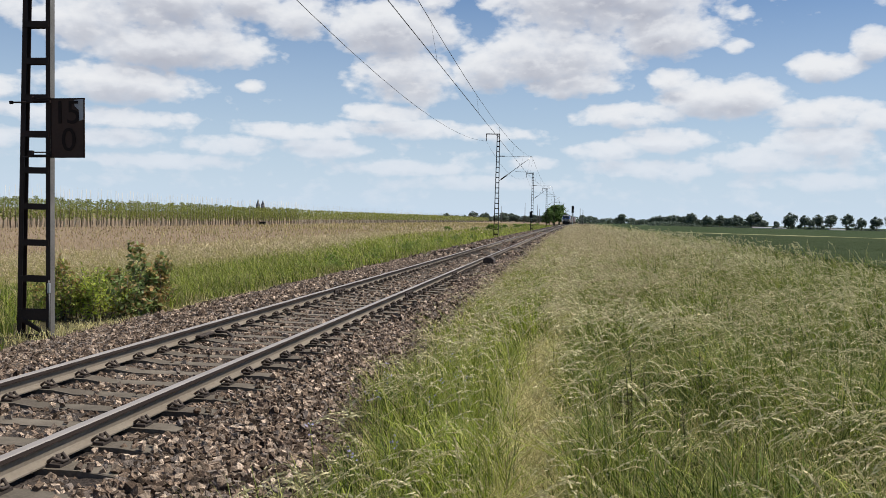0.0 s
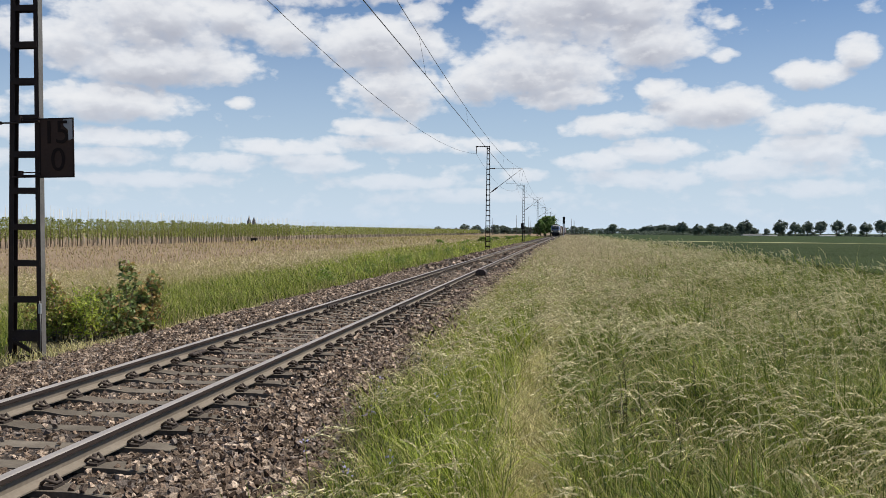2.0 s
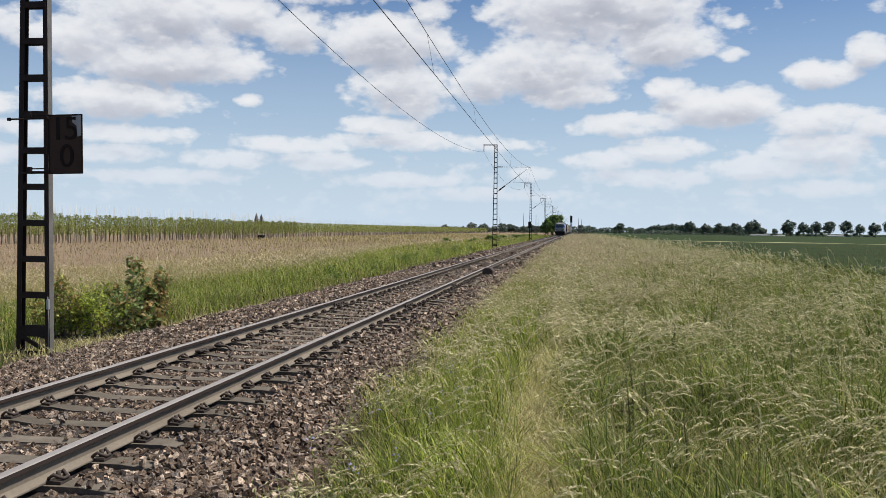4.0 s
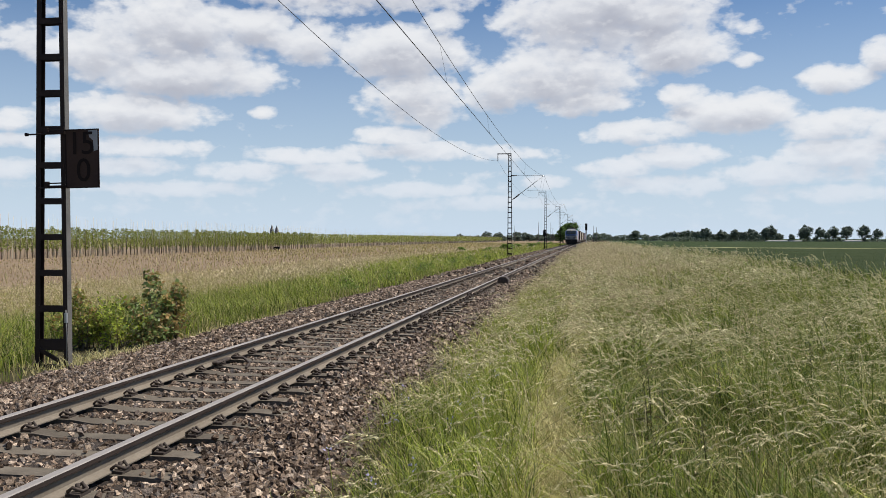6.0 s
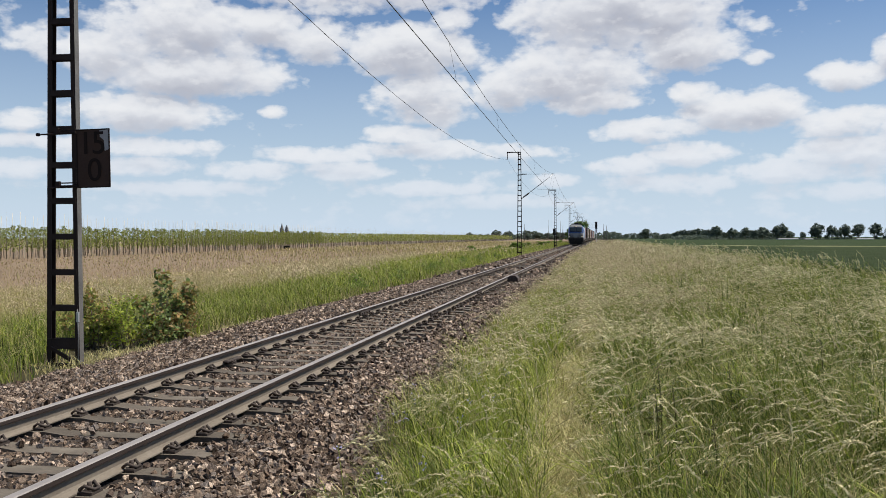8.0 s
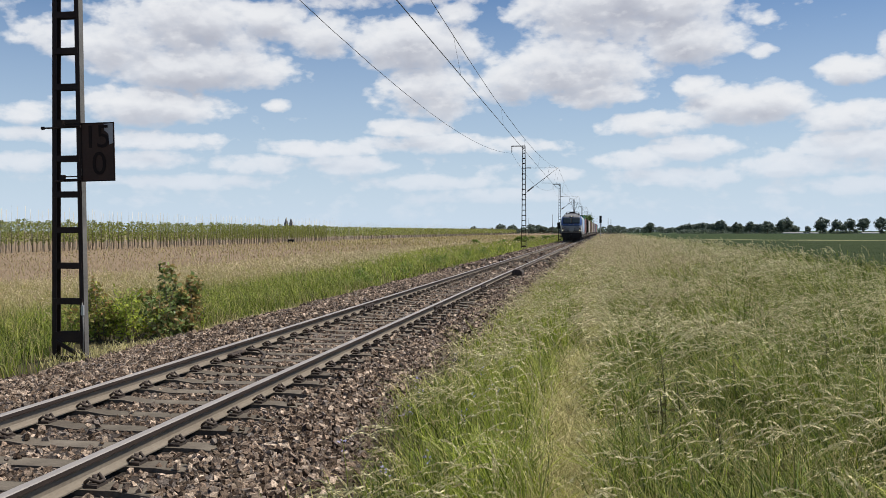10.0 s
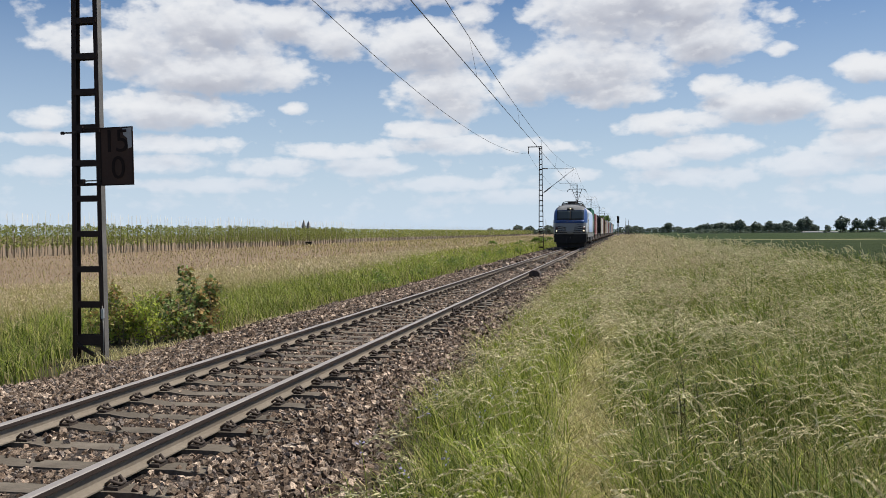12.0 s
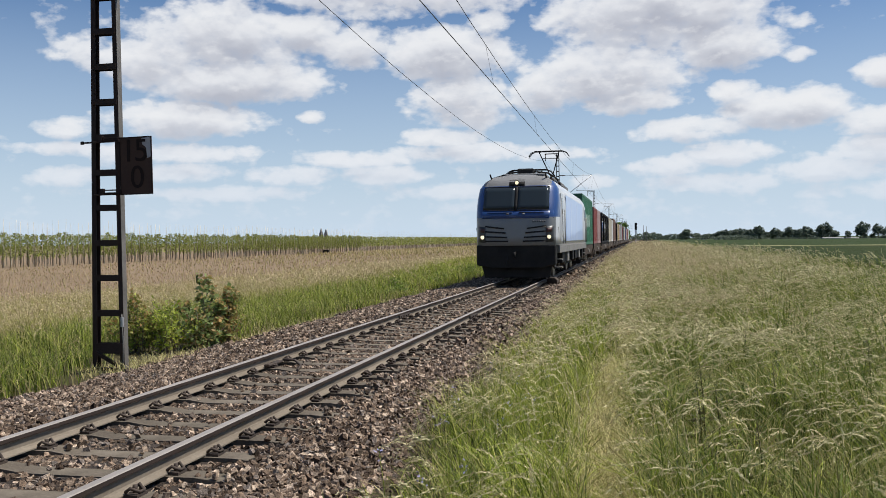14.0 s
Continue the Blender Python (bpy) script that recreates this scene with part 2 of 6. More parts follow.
def array_mesh(name, verts, faces, mats, mat_index=None, smooth=False):
    """A mesh from arrays: faces is (n, 3) or (n, 4)."""
    me = bpy.data.meshes.new(name)
    verts, faces = np.asarray(verts, dtype=np.float32), np.asarray(faces, dtype=np.int32)
    k = faces.shape[1]
    me.vertices.add(len(verts))
    me.vertices.foreach_set("co", verts.ravel())
    me.loops.add(faces.size)
    me.loops.foreach_set("vertex_index", faces.ravel())
    me.polygons.add(len(faces))
    me.polygons.foreach_set("loop_start", np.arange(0, faces.size, k, dtype=np.int32))
    for m in (mats if isinstance(mats, (list, tuple)) else [mats]):
        me.materials.append(m)
    if mat_index is not None:
        me.polygons.foreach_set("material_index", np.asarray(mat_index, dtype=np.int32))
    me.polygons.foreach_set("use_smooth", np.full(len(faces), smooth))
    me.update(calc_edges=True)
    return me


# soil kept very dark so that gaps between the blades read as shaded
M_SOIL = material("shaded_soil_and_turf", (.034, .031, .015), (.080, .066, .034), .95, scale=.35, fine=9.0, bump=.6, depth=.05, spec=.08)
# bed colour darkened to paint the shade between the stones
M_BALLAST_BED = material("shaded_ballast_bed", (.030, .025, .022), (.075, .060, .050), .95, scale=3.0, fine=26.0, bump=1.0, depth=.05, spec=.08)
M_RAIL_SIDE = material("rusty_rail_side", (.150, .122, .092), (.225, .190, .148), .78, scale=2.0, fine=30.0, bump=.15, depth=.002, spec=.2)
# dark rust on the head's flanks, with their shade deepened in the colour
M_RAIL_WEB = material("shaded_rust_rail_head", (.030, .021, .017), (.050, .036, .030), .9, scale=2.0, fine=30.0, bump=.15, depth=.002, spec=.2)
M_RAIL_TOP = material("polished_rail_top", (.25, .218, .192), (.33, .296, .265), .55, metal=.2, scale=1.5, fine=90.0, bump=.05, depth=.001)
M_SLEEPER = material("weathered_sleeper", (.080, .065, .050), (.165, .140, .108), .9, scale=4.0, fine=45.0, bump=.5, depth=.006, random_tint=.35, spec=.15)
M_CLIP = material("dark_fastening_steel", (.035, .028, .024), (.09, .065, .05), .8, metal=.3, scale=14.0, fine=120.0, bump=.3, depth=.002)
M_MAST = material("brown_mast_paint", (.024, .015, .012), (.045, .030, .025), .65, scale=3.0, fine=40.0, bump=.15, depth=.002, spec=.15)
M_GALV = material("galvanised_steel", (.36, .36, .36), (.46, .46, .46), .5, metal=.6, scale=4.0, fine=60.0, bump=.1, depth=.002)
M_WIRE = material("copper_wire_dark", (.05, .05, .05), (.09, .085, .08), .5, metal=.6, scale=2.0, fine=20.0, bump=0)
M_FIELD = material("bare_brown_field", (.25, .185, .12), (.18, .13, .085), .95, scale=.5, fine=7.0, bump=.8, depth=.06, spec=.08)
M_CROP = material("green_crop_field", (.040, .060, .024), (.055, .080, .032), .9, scale=.05, fine=4.0, bump=.8, depth=.15, spec=.08)

RAIL_X = .7535
LEFT_EDGE, RIGHT_EDGE = -3.0, 2.15     # feet of the ballast

def bend(y):
    """The line swings gently to the right far off."""
    return 1.5e-5 * np.maximum(0.0, np.asarray(y) - 45.0) ** 2


# ---- ground ----
def ground_z(x, y=20.0):
    """Height of the ground across the line; the rail tops are at 0."""
    px = (-4000, -60, -12, -6, -3.6, -3.0, -1.9, 1.75, 2.2, 3.2, 5.0, 9.0, 16.0, 80, 4000)
    pz = (-.8, -.6, -.55, -.42, -.36, -.32, -.20, -.20, -.34, -.30, -.26, -.34, -.50, -.60, -.8)
    return float(np.interp(x, px, pz))


def make_ground():
    xs = sorted({*np.linspace(-14, 16, 61), *np.linspace(-80, -14, 24), *np.linspace(16, 90, 16), -4000, -1500, -600, -250, -130, 150, 300, 700, 1600, 4000})
    ys = sorted({*np.linspace(-30, 60, 61), *np.linspace(60, 260, 41), 320, 420, 600, 900, 1400, 2200, 3500, 4500, -60, -200, -800, -3000})
    verts = [(x + (float(bend(min(y, 900))) if abs(x) < 30 else 0.0), y, ground_z(x)) for y in ys for x in xs]
    n = len(xs)
    faces, mi = [], []
    for j in range(len(ys) - 1):
        for i in range(n - 1):
            faces.append((j * n + i, j * n + i + 1, j * n + n + i + 1, j * n + n + i))
            x = (xs[i] + xs[i + 1]) / 2
            y = (ys[j] + ys[j + 1]) / 2
            mi.append(1 if LEFT_EDGE < x < RIGHT_EDGE else 2 if x < -9 and y > -40 else 3 if x > 14.4 else 0)
    ob = new("ground", array_mesh("ground", verts, faces, [M_SOIL, M_BALLAST_BED, M_FIELD, M_CROP], mi, True))
    tagged(ob, "flat farmland with turf, bare soil and green crop", "ground", kind="structure")


make_ground()


# ---- track ----
def make_rail(x):
    half = [(0, 0), (.028, -.001), (.036, -.008), (.036, -.038), (.022, -.046), (.009, -.055), (.009, -.115), (.020, -.130), (.0625, -.144), (.0625, -.154)]
    ys = [-25, 0, 45, *range(60, 420, 20), 500, 600, 700, 800, 900]
    t = thing("rail", "long steel rail with shiny top and rusty sides", "rail", "rails of the track")
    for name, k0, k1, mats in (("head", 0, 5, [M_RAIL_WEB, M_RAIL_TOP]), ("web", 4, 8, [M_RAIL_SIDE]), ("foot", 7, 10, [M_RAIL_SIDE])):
        piece = half[k0:k1]
        outline = piece + [(-a, b) for a, b in piece[::-1] if a > 0]
        bm = bmesh.new()
        rings = [[bm.verts.new((x + u + float(bend(y)), y, v)) for u, v in outline] for y in ys]
        n = len(outline)
        for a, b in zip(rings, rings[1:]):
            for k in range(n):
                f = bm.faces.new((a[k], a[(k + 1) % n], b[(k + 1) % n], b[k]))
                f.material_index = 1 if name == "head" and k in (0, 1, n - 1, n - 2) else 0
        bm.faces.new(rings[0][::-1])
        part(name, bm, mats, t)


make_rail(-RAIL_X)
make_rail(RAIL_X)

SLEEPER_Y0, SLEEPER_STEP = 5.53 - 28 * .6, .6


def make_sleepers():
    bm = bmesh.new()
    prism(bm, [(-1.30, -.30), (1.30, -.30), (1.30, -.175), (1.05, -.158), (.55, -.158), (.35, -.185), (-.35, -.185), (-.55, -.158), (-1.05, -.158), (-1.30, -.175)], "y", -.105, .105)
    first = thing("sleeper", "weathered grey sleeper bedded in stone ballast", "sleeper", "sleepers of the track", m=pose(0, SLEEPER_Y0, 0))
    part("beam", bm, M_SLEEPER, first, bevel=.008)
    for x in (-RAIL_X, RAIL_X):
        for s in (-1, 1):
            bm = bmesh.new()
            box(bm, x + s * .105 - .05, x + s * .105 + .05, -.07, .07, -.160, -.138)
            tube(bm, [(x + s * .10, 0, -.14), (x + s * .10, 0, -.085)], .016, 6)
            tube(bm, [(x + s * .055, -.045, -.130), (x + s * .10, -.06, -.095), (x + s * .15, -.03, -.125), (x + s * .15, .03, -.125), (x + s * .10, .06, -.095), (x + s * .055, .045, -.130)], .013, 5)
            part("rail_clip", bm, M_CLIP, first)
    for i in range(1, 266):
        yy = SLEEPER_Y0 + i * SLEEPER_STEP
        m = pose(float(bend(yy)) + random.uniform(-.015, .015), SLEEPER_Y0 + i * SLEEPER_STEP, random.uniform(-.006, .004), 0, random.uniform(-.3, .3), random.uniform(-.6, .6))
        if i < 106:
            copy_thing(first, m)
        else:
            ob = first.children[0].copy()
            scene.collection.objects.link(ob)
            ob.parent = None
            ob.name = "sleeper"
            ob.matrix_basis = m
            tagged(ob, "weathered grey sleeper bedded in stone ballast", "sleeper", "sleepers of the track")


make_sleepers()


# ---- masts of the overhead line ----
MAST_X, MAST_Y = -3.40, (12.1, 91.0, 167.0, 244.0, 320.0, 396.0, 472.0)
MAST_H, FOOT = 9.95, -.40


def make_mast(y, tip_x, tip_z, root_z, arm_left):
    t = thing("overhead_line_mast", "dark brown lattice mast carrying the overhead wires", "mast", "masts along the line", m=pose(MAST_X + float(bend(y)), y, 0))
    w0, w1 = .26, .15                      # half widths at foot and top
    dy = .055

    def half(z):
        return w0 + (w1 - w0) * (z - FOOT) / (MAST_H - FOOT)

    for s in (-1, 1):
        bm = bmesh.new()
        # a channel: web outside, flanges turned in
        ends = []
        for z in (FOOT, MAST_H):
            h = half(z)
            ends.append([bm.verts.new(p) for p in (
                (s * h, -dy, z), (s * (h - .070), -dy, z), (s * (h - .070), -dy + .012, z), (s * (h - .012), -dy + .012, z),
                (s * (h - .012), dy - .012, z), (s * (h - .070), dy - .012, z), (s * (h - .070), dy, z), (s * h, dy, z))])
        r0, r1 = ends
        for k in range(8):
            # the right leg's outer face takes the lighter sunlit colour
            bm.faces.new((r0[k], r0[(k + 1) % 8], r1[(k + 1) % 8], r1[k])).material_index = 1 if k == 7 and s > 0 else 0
        bm.faces.new(r0[::-1])
        bm.faces.new(r1)
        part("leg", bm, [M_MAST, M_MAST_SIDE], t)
    z = .0
    while z < MAST_H - .1:
        for yy in (-dy - .006, dy + .006):
            h = half(z)
            bm = bmesh.new()
            tall = .075 if z < .1 else .043
            box(bm, -h + .02, h - .02, yy - .005, yy + .005, z - tall, z + tall)
            part("batten", bm, M_MAST, t)
        z += .513
    bm = bmesh.new()
    box(bm, -.30, .30, -.25, .25, FOOT - .5, FOOT + .02)
    part("foundation", bm, M_SLEEPER, t, "concrete foundation block", bevel=.02)
    # left arm with the feeder insulator
    if arm_left:
        bm = bmesh.new()
        beam(bm, (.15, 0, MAST_H), (-1.25, 0, MAST_H), .07, .09)
        part("feeder_arm", bm, M_MAST, t)
        bm = bmesh.new()
        tube(bm, [(-1.2, 0, MAST_H), (-1.2, 0, MAST_H - .7)], .035, 8)
        part("insulator", bm, M_MAST, t)
    # cantilever to the wires
    bm = bmesh.new()
    tx = tip_x - MAST_X
    tube(bm, [(.15, 0, root_z), (tx, 0, tip_z)], .030, 8)
    part("cantilever", bm, M_GALV, t)
    bm = bmesh.new()
    a, b = Vector((.15, 0, root_z)), Vector((tx, 0, tip_z))
    d = (b - a).normalized()
    tube(bm, [a + d * .25, a + d * 1.0], .065, 8)
    part("insulator", bm, M_MAST, t)
    bm = bmesh.new()
    k = .62
    c = a + (b - a) * k
    tube(bm, [c, (tx - 1.6, 0, 6.27), (tx + .25, 0, 6.22)], .016, 6)
    part("registration_arm", bm, M_CLIP, t)
    bm = bmesh.new()
    tube(bm, [(.15, 0, tip_z + .02), (tx, 0, tip_z)], .014, 6)
    part("stay", bm, M_CLIP, t)
    bm = bmesh.new()
    tube(bm, [(.10, 0, tip_z + .02), (.70, 0, tip_z + .02)], .045, 8)
    part("stay_insulator", bm, M_MAST, t)
    return t


# paler than the mast paint: sunlight on the right-hand face, put into the colour
M_MAST_SIDE = material("sunlit_mast_side", (.20, .185, .165), (.10, .09, .08), .6, metal=.2, scale=3.0, fine=40.0, bump=.1, depth=.002)
for y in MAST_Y:
    make_mast(y, -.05, 7.75, 5.3, True)


def wire(name, label, x_at, z_mast, sag, r):
    bm = bmesh.new()
    spans = [MAST_Y[0] - 79.0, *MAST_Y]
    pts = []
    for i, (a, b) in enumerate(zip(spans, spans[1:])):
        n = 14 if a < 100 else 5
        for k in range(n):
            u = k / n
            pts.append((x_at(i, u) + float(bend(a + (b - a) * u)), a + (b - a) * u, z_mast - sag * 4 * u * (1 - u)))
    tube(bm, pts, r, 5)
    ob = part(name, bm, M_WIRE)
    return tagged(ob, label, "wire", "overhead wires")


def stagger(i, u):
    a = -.33 if i % 2 else .33
    return -a + 2 * a * u


wire("contact_wire", "thin dark contact wire strung above the track", stagger, 5.95, .0, .011)
wire("messenger_wire", "sagging dark messenger wire above the contact wire", lambda i, u: 0.0, 7.75, 1.15, .0095)


def droppers():
    spans = [MAST_Y[0] - 79.0, *MAST_Y]
    for i, (a, b) in enumerate(zip(spans[:4], spans[1:5])):
        for u in (.02, .175, .335, .49, .65, .81, .96):
            y = a + (b - a) * u
            if y < 2:
                continue
            zt = 7.75 - 1.15 * 4 * u * (1 - u)
            bm = bmesh.new()
            tube(bm, [(stagger(i, u) + float(bend(y)), y, 5.95), (float(bend(y)), y, zt)], .004, 4)
            tagged(part("dropper", bm, M_WIRE), "thin vertical dropper between the overhead wires", "wire", "droppers of the overhead line")


droppers()
wire("feeder_wire", "sagging feeder wire on the mast arms", lambda i, u: MAST_X - 1.2, 9.25, 1.6, .011)

# ---- the train ----
M_SILVER = material("silver_grey_paint", (.20, .205, .208), (.165, .17, .172), .42, scale=1.2, fine=25.0, bump=.04, depth=.002, coat=.2)
M_WHITE = material("white_side_paint", (.55, .56, .575), (.47, .48, .49), .4, scale=1.0, fine=18.0, bump=.04, depth=.002, coat=.3)
M_BLUE = material("blue_cab_paint", (.013, .056, .20), (.010, .042, .15), .38, scale=1.4, fine=22.0, bump=.03, depth=.002, coat=.4)
M_PALE_BLUE = material("pale_blue_side_panel", (.34, .46, .72), (.44, .54, .76), .38, scale=.8, fine=14.0, bump=.03, depth=.002, coat=.3)
M_ROOF = material("dusty_grey_roof", (.20, .20, .20), (.14, .14, .14), .8, scale=1.8, fine=22.0, bump=.15, depth=.004)
M_BLACK = material("black_underframe", (.012, .012, .013), (.028, .026, .024), .75, scale=2.2, fine=28.0, bump=.2, depth=.004, spec=.15)
M_BROWN = material("brown_dusty_bogie", (.050, .038, .030), (.085, .065, .050), .9, scale=3.0, fine=30.0, bump=.3, depth=.006, spec=.15)
M_STEEL = material("worn_wheel_steel", (.20, .19, .18), (.28, .26, .24), .45, metal=.7, scale=5.0, fine=60.0, bump=.1, depth=.002)
M_SKIRT = material("dirty_grey_sill", (.24, .23, .215), (.13, .12, .105), .6, scale=2.0, fine=24.0, bump=.1, depth=.003)
M_LAMP = glow_material("warm_white_headlight", (1.0, .84, .54), 1.0)
M_LAMP_RIM = material("lamp_rim", (.05, .05, .05), (.03, .03, .03), .4, scale=4.0, fine=40.0, bump=0)
M_PANE = glass_material("dark_windscreen_glass", (.022, .030, .036), .16)
M_GREY_TEXT = material("grey_marking", (.07, .07, .075), (.10, .10, .10), .6, scale=5.0, fine=40.0, bump=0)

M_TAIL = material("dull_red_tail_lamp", (.085, .030, .022), (.05, .02, .016), .4, scale=6.0, fine=40.0, bump=0)
M_PALE_STREAK = material("lighter_blue_streak", (.50, .58, .76), (.44, .53, .74), .4, scale=.8, fine=14.0, bump=.03, depth=.002, coat=.3)
M_FADED_EMBLEM = material("faded_pale_emblem", (.34, .42, .37), (.22, .32, .26), .6, scale=3.0, fine=20.0, bump=0)

LOCO_L = 18.98
Z_W = ((1.30, 1.46), (2.9, 1.48), (3.35, 1.42), (3.62, 1.24), (3.80, .98), (3.90, .60))
Z_BACK = ((1.30, 0.0), (2.30, .04), (2.53, .12), (3.43, .58), (3.62, .72), (3.80, 1.05), (3.90, 1.6))
CORNER = .42


def loco_width(z):
    return float(np.interp(z, [a for a, _ in Z_W], [b for _, b in Z_W]))


def front_y(x, z):
    """How far behind the tip the cab's front lies."""
    w = loco_width(z)
    back = float(np.interp(z, [a for a, _ in Z_BACK], [b for _, b in Z_BACK]))
    u = max(0.0, abs(x) - (w - CORNER)) / CORNER
    return back + .05 * (x / w) ** 2 + CORNER * 1.25 * (1 - math.sqrt(max(0.0, 1 - min(u, 1.0) ** 2)))


def front_patch(name, mats, parent, x0, x1, z0, z1, out=.012, nx=8, nz=4, label="", end=0, rise=0.0):
    """A shell piece that follows the curved cab front; out: how far it stands proud; rise: how much it climbs outwards, a metre."""
    inner = min(abs(x0), abs(x1))
    bm = bmesh.new()
    rings = []
    for depth in (out, -.02):
        grid = []
        for j in range(nz + 1):
            z = z0 + (z1 - z0) * j / nz
            row = []
            for i in range(nx + 1):
                x = x0 + (x1 - x0) * i / nx
                zz = z + rise * (abs(x) - inner)
                y = front_y(x, zz) - depth
                row.append(bm.verts.new((x, y, zz) if not end else (-x, LOCO_L - y, zz)))
            grid.append(row)
        rings.append(grid)
    top, low = rings
    for j in range(nz):
        for i in range(nx):
            f = bm.faces.new((top[j][i], top[j][i + 1], top[j + 1][i + 1], top[j + 1][i]))
            f.smooth = True
    for j in range(nz):
        bm.faces.new((top[j][0], top[j + 1][0], low[j + 1][0], low[j][0]))
        bm.faces.new((top[j][nx], low[j][nx], low[j + 1][nx], top[j + 1][nx]))
    for i in range(nx):
        bm.faces.new((top[0][i], low[0][i], low[0][i + 1], top[0][i + 1]))
        bm.faces.new((top[nz][i], top[nz][i + 1], low[nz][i + 1], low[nz][i]))
    return part(name, bm, mats, parent, label)


def loco_shell(parent):
    zs = [1.30, 1.6, 1.95, 2.30, 2.53, 2.75, 3.0, 3.2, 3.35, 3.43, 3.52, 3.62, 3.71, 3.80, 3.86, 3.90]
    rings = []
    for z in zs:
        w = loco_width(z)
        xs = [-1, -.985, -.95, -.9, -.84, -.76, -.6, -.3, 0, .3, .6, .76, .84, .9, .95, .985, 1]
        front = [(x * w, front_y(x * w, z)) for x in xs]
        sides = [1.4, 3.0, 6.0, 9.49, 13.0, 16.0, 17.58]
        loop = front + [(w, y) for y in sides] + [(-x, LOCO_L - y) for x, y in front] + [(-w, y) for y in sides[::-1]]
        rings.append([(x, y, z) for x, y in loop])
    bm = bmesh.new()
    vs = [[bm.verts.new(p) for p in r] for r in rings]
    n = len(vs[0])
    for j in range(len(zs) - 1):
        for k in range(n):
            f = bm.faces.new((vs[j][k], vs[j][(k + 1) % n], vs[j + 1][(k + 1) % n], vs[j + 1][k]))
            c = f.calc_center_median()
            e = min(c.y, LOCO_L - c.y)
            if c.z > 3.62 or (c.z > 3.43 and e < 1.0 and abs(c.x) < 1.2):
                mi = 2
            elif e < 1.35 and c.z > 2.30:
                mi = 1
            elif e < .30 or (e < .9 and c.z < 2.3 and abs(c.x) < 1.38):
                mi = 0
            else:
                mi = 3
            f.material_index, f.smooth = mi, True
    bm.faces.new(vs[-1]).material_index = 2
    bm.faces.new(vs[0][::-1]).material_index = 0
    return part("body", bm, [M_SILVER, M_BLUE, M_ROOF, M_WHITE], parent)


def wheelset(parent, y, r, dark):
    """An axle with two flanged wheels, centred on its axle so that it can roll."""
    bm = bmesh.new()
    tube(bm, [(-1.05, 0, 0), (1.05, 0, 0)], .085, 10)
    for s in (-1, 1):
        x = s * .75
        for a, b, rr in ((-.065, .065, r), (-.10, -.07, r + .03)):
            tube(bm, [(x + s * a, 0, 0), (x + s * b, 0, 0)], rr, 24)
        for k in range(4):
            ang = k * math.pi / 2
            c, d = math.cos(ang) * r * .55, math.sin(ang) * r * .55
            tube(bm, [(x + s * .05, c, d), (x + s * .085, c, d)], r * .10, 8)
    ob = part("wheelset", bm, M_STEEL, parent)
    ob.matrix_basis = pose(0, y, r)
    ROLLING.append((ob, y, r))
    return ob


ROLLING = []


def bogie(parent, y, base, r, m, loco=False):
    bm = bmesh.new()
    for s in (-1, 1):
        x = s * (1.06 if loco else 1.0)
        prism(bm, [(y - base / 2 - .45, r + .10), (y - base / 2 - .45, r + .32), (y - .6, r + .32), (y - .4, r + .05), (y + .4, r + .05), (y + .6, r + .32),
                   (y + base / 2 + .45, r + .32), (y + base / 2 + .45, r + .10), (y + base / 2, r - .12), (y + base / 2 - .3, r + .05), (y + .6, r - .22),
                   (y - .6, r - .22), (y - base / 2 + .3, r + .05), (y - base / 2, r - .12)], "x", x - .06, x + .06)
        for e in (-1, 1):
            tube(bm, [(x - .02, y + e * base / 2, r), (x + s * .20, y + e * base / 2, r)], .17, 12)
            for k in (-.28, .28):
                tube(bm, [(x + s * .08, y + e * base / 2 + k, r + .02), (x + s * .08, y + e * base / 2 + k, r + .30)], .085, 8)
    box(bm, -1.0, 1.0, y - .18, y + .18, r - .05, r + .22)
    part("bogie_frame", bm, m, parent, "dark dusty bogie frame")
    for e in (-1, 1):
        wheelset(parent, y + e * base / 2, r, True)


def buffers(parent, y, s, gap=0.0):
    for x in (-.875, .875):
        bm = bmesh.new()
        tube(bm, [(x, y + s * .55, 1.06), (x, y + s * .12, 1.06)], .11, 12)
        tube(bm, [(x, y + s * .13, 1.06), (x, y + s * .05, 1.06)], .24, 20)
        part("buffer", bm, M_BLACK, parent, "round black buffer")


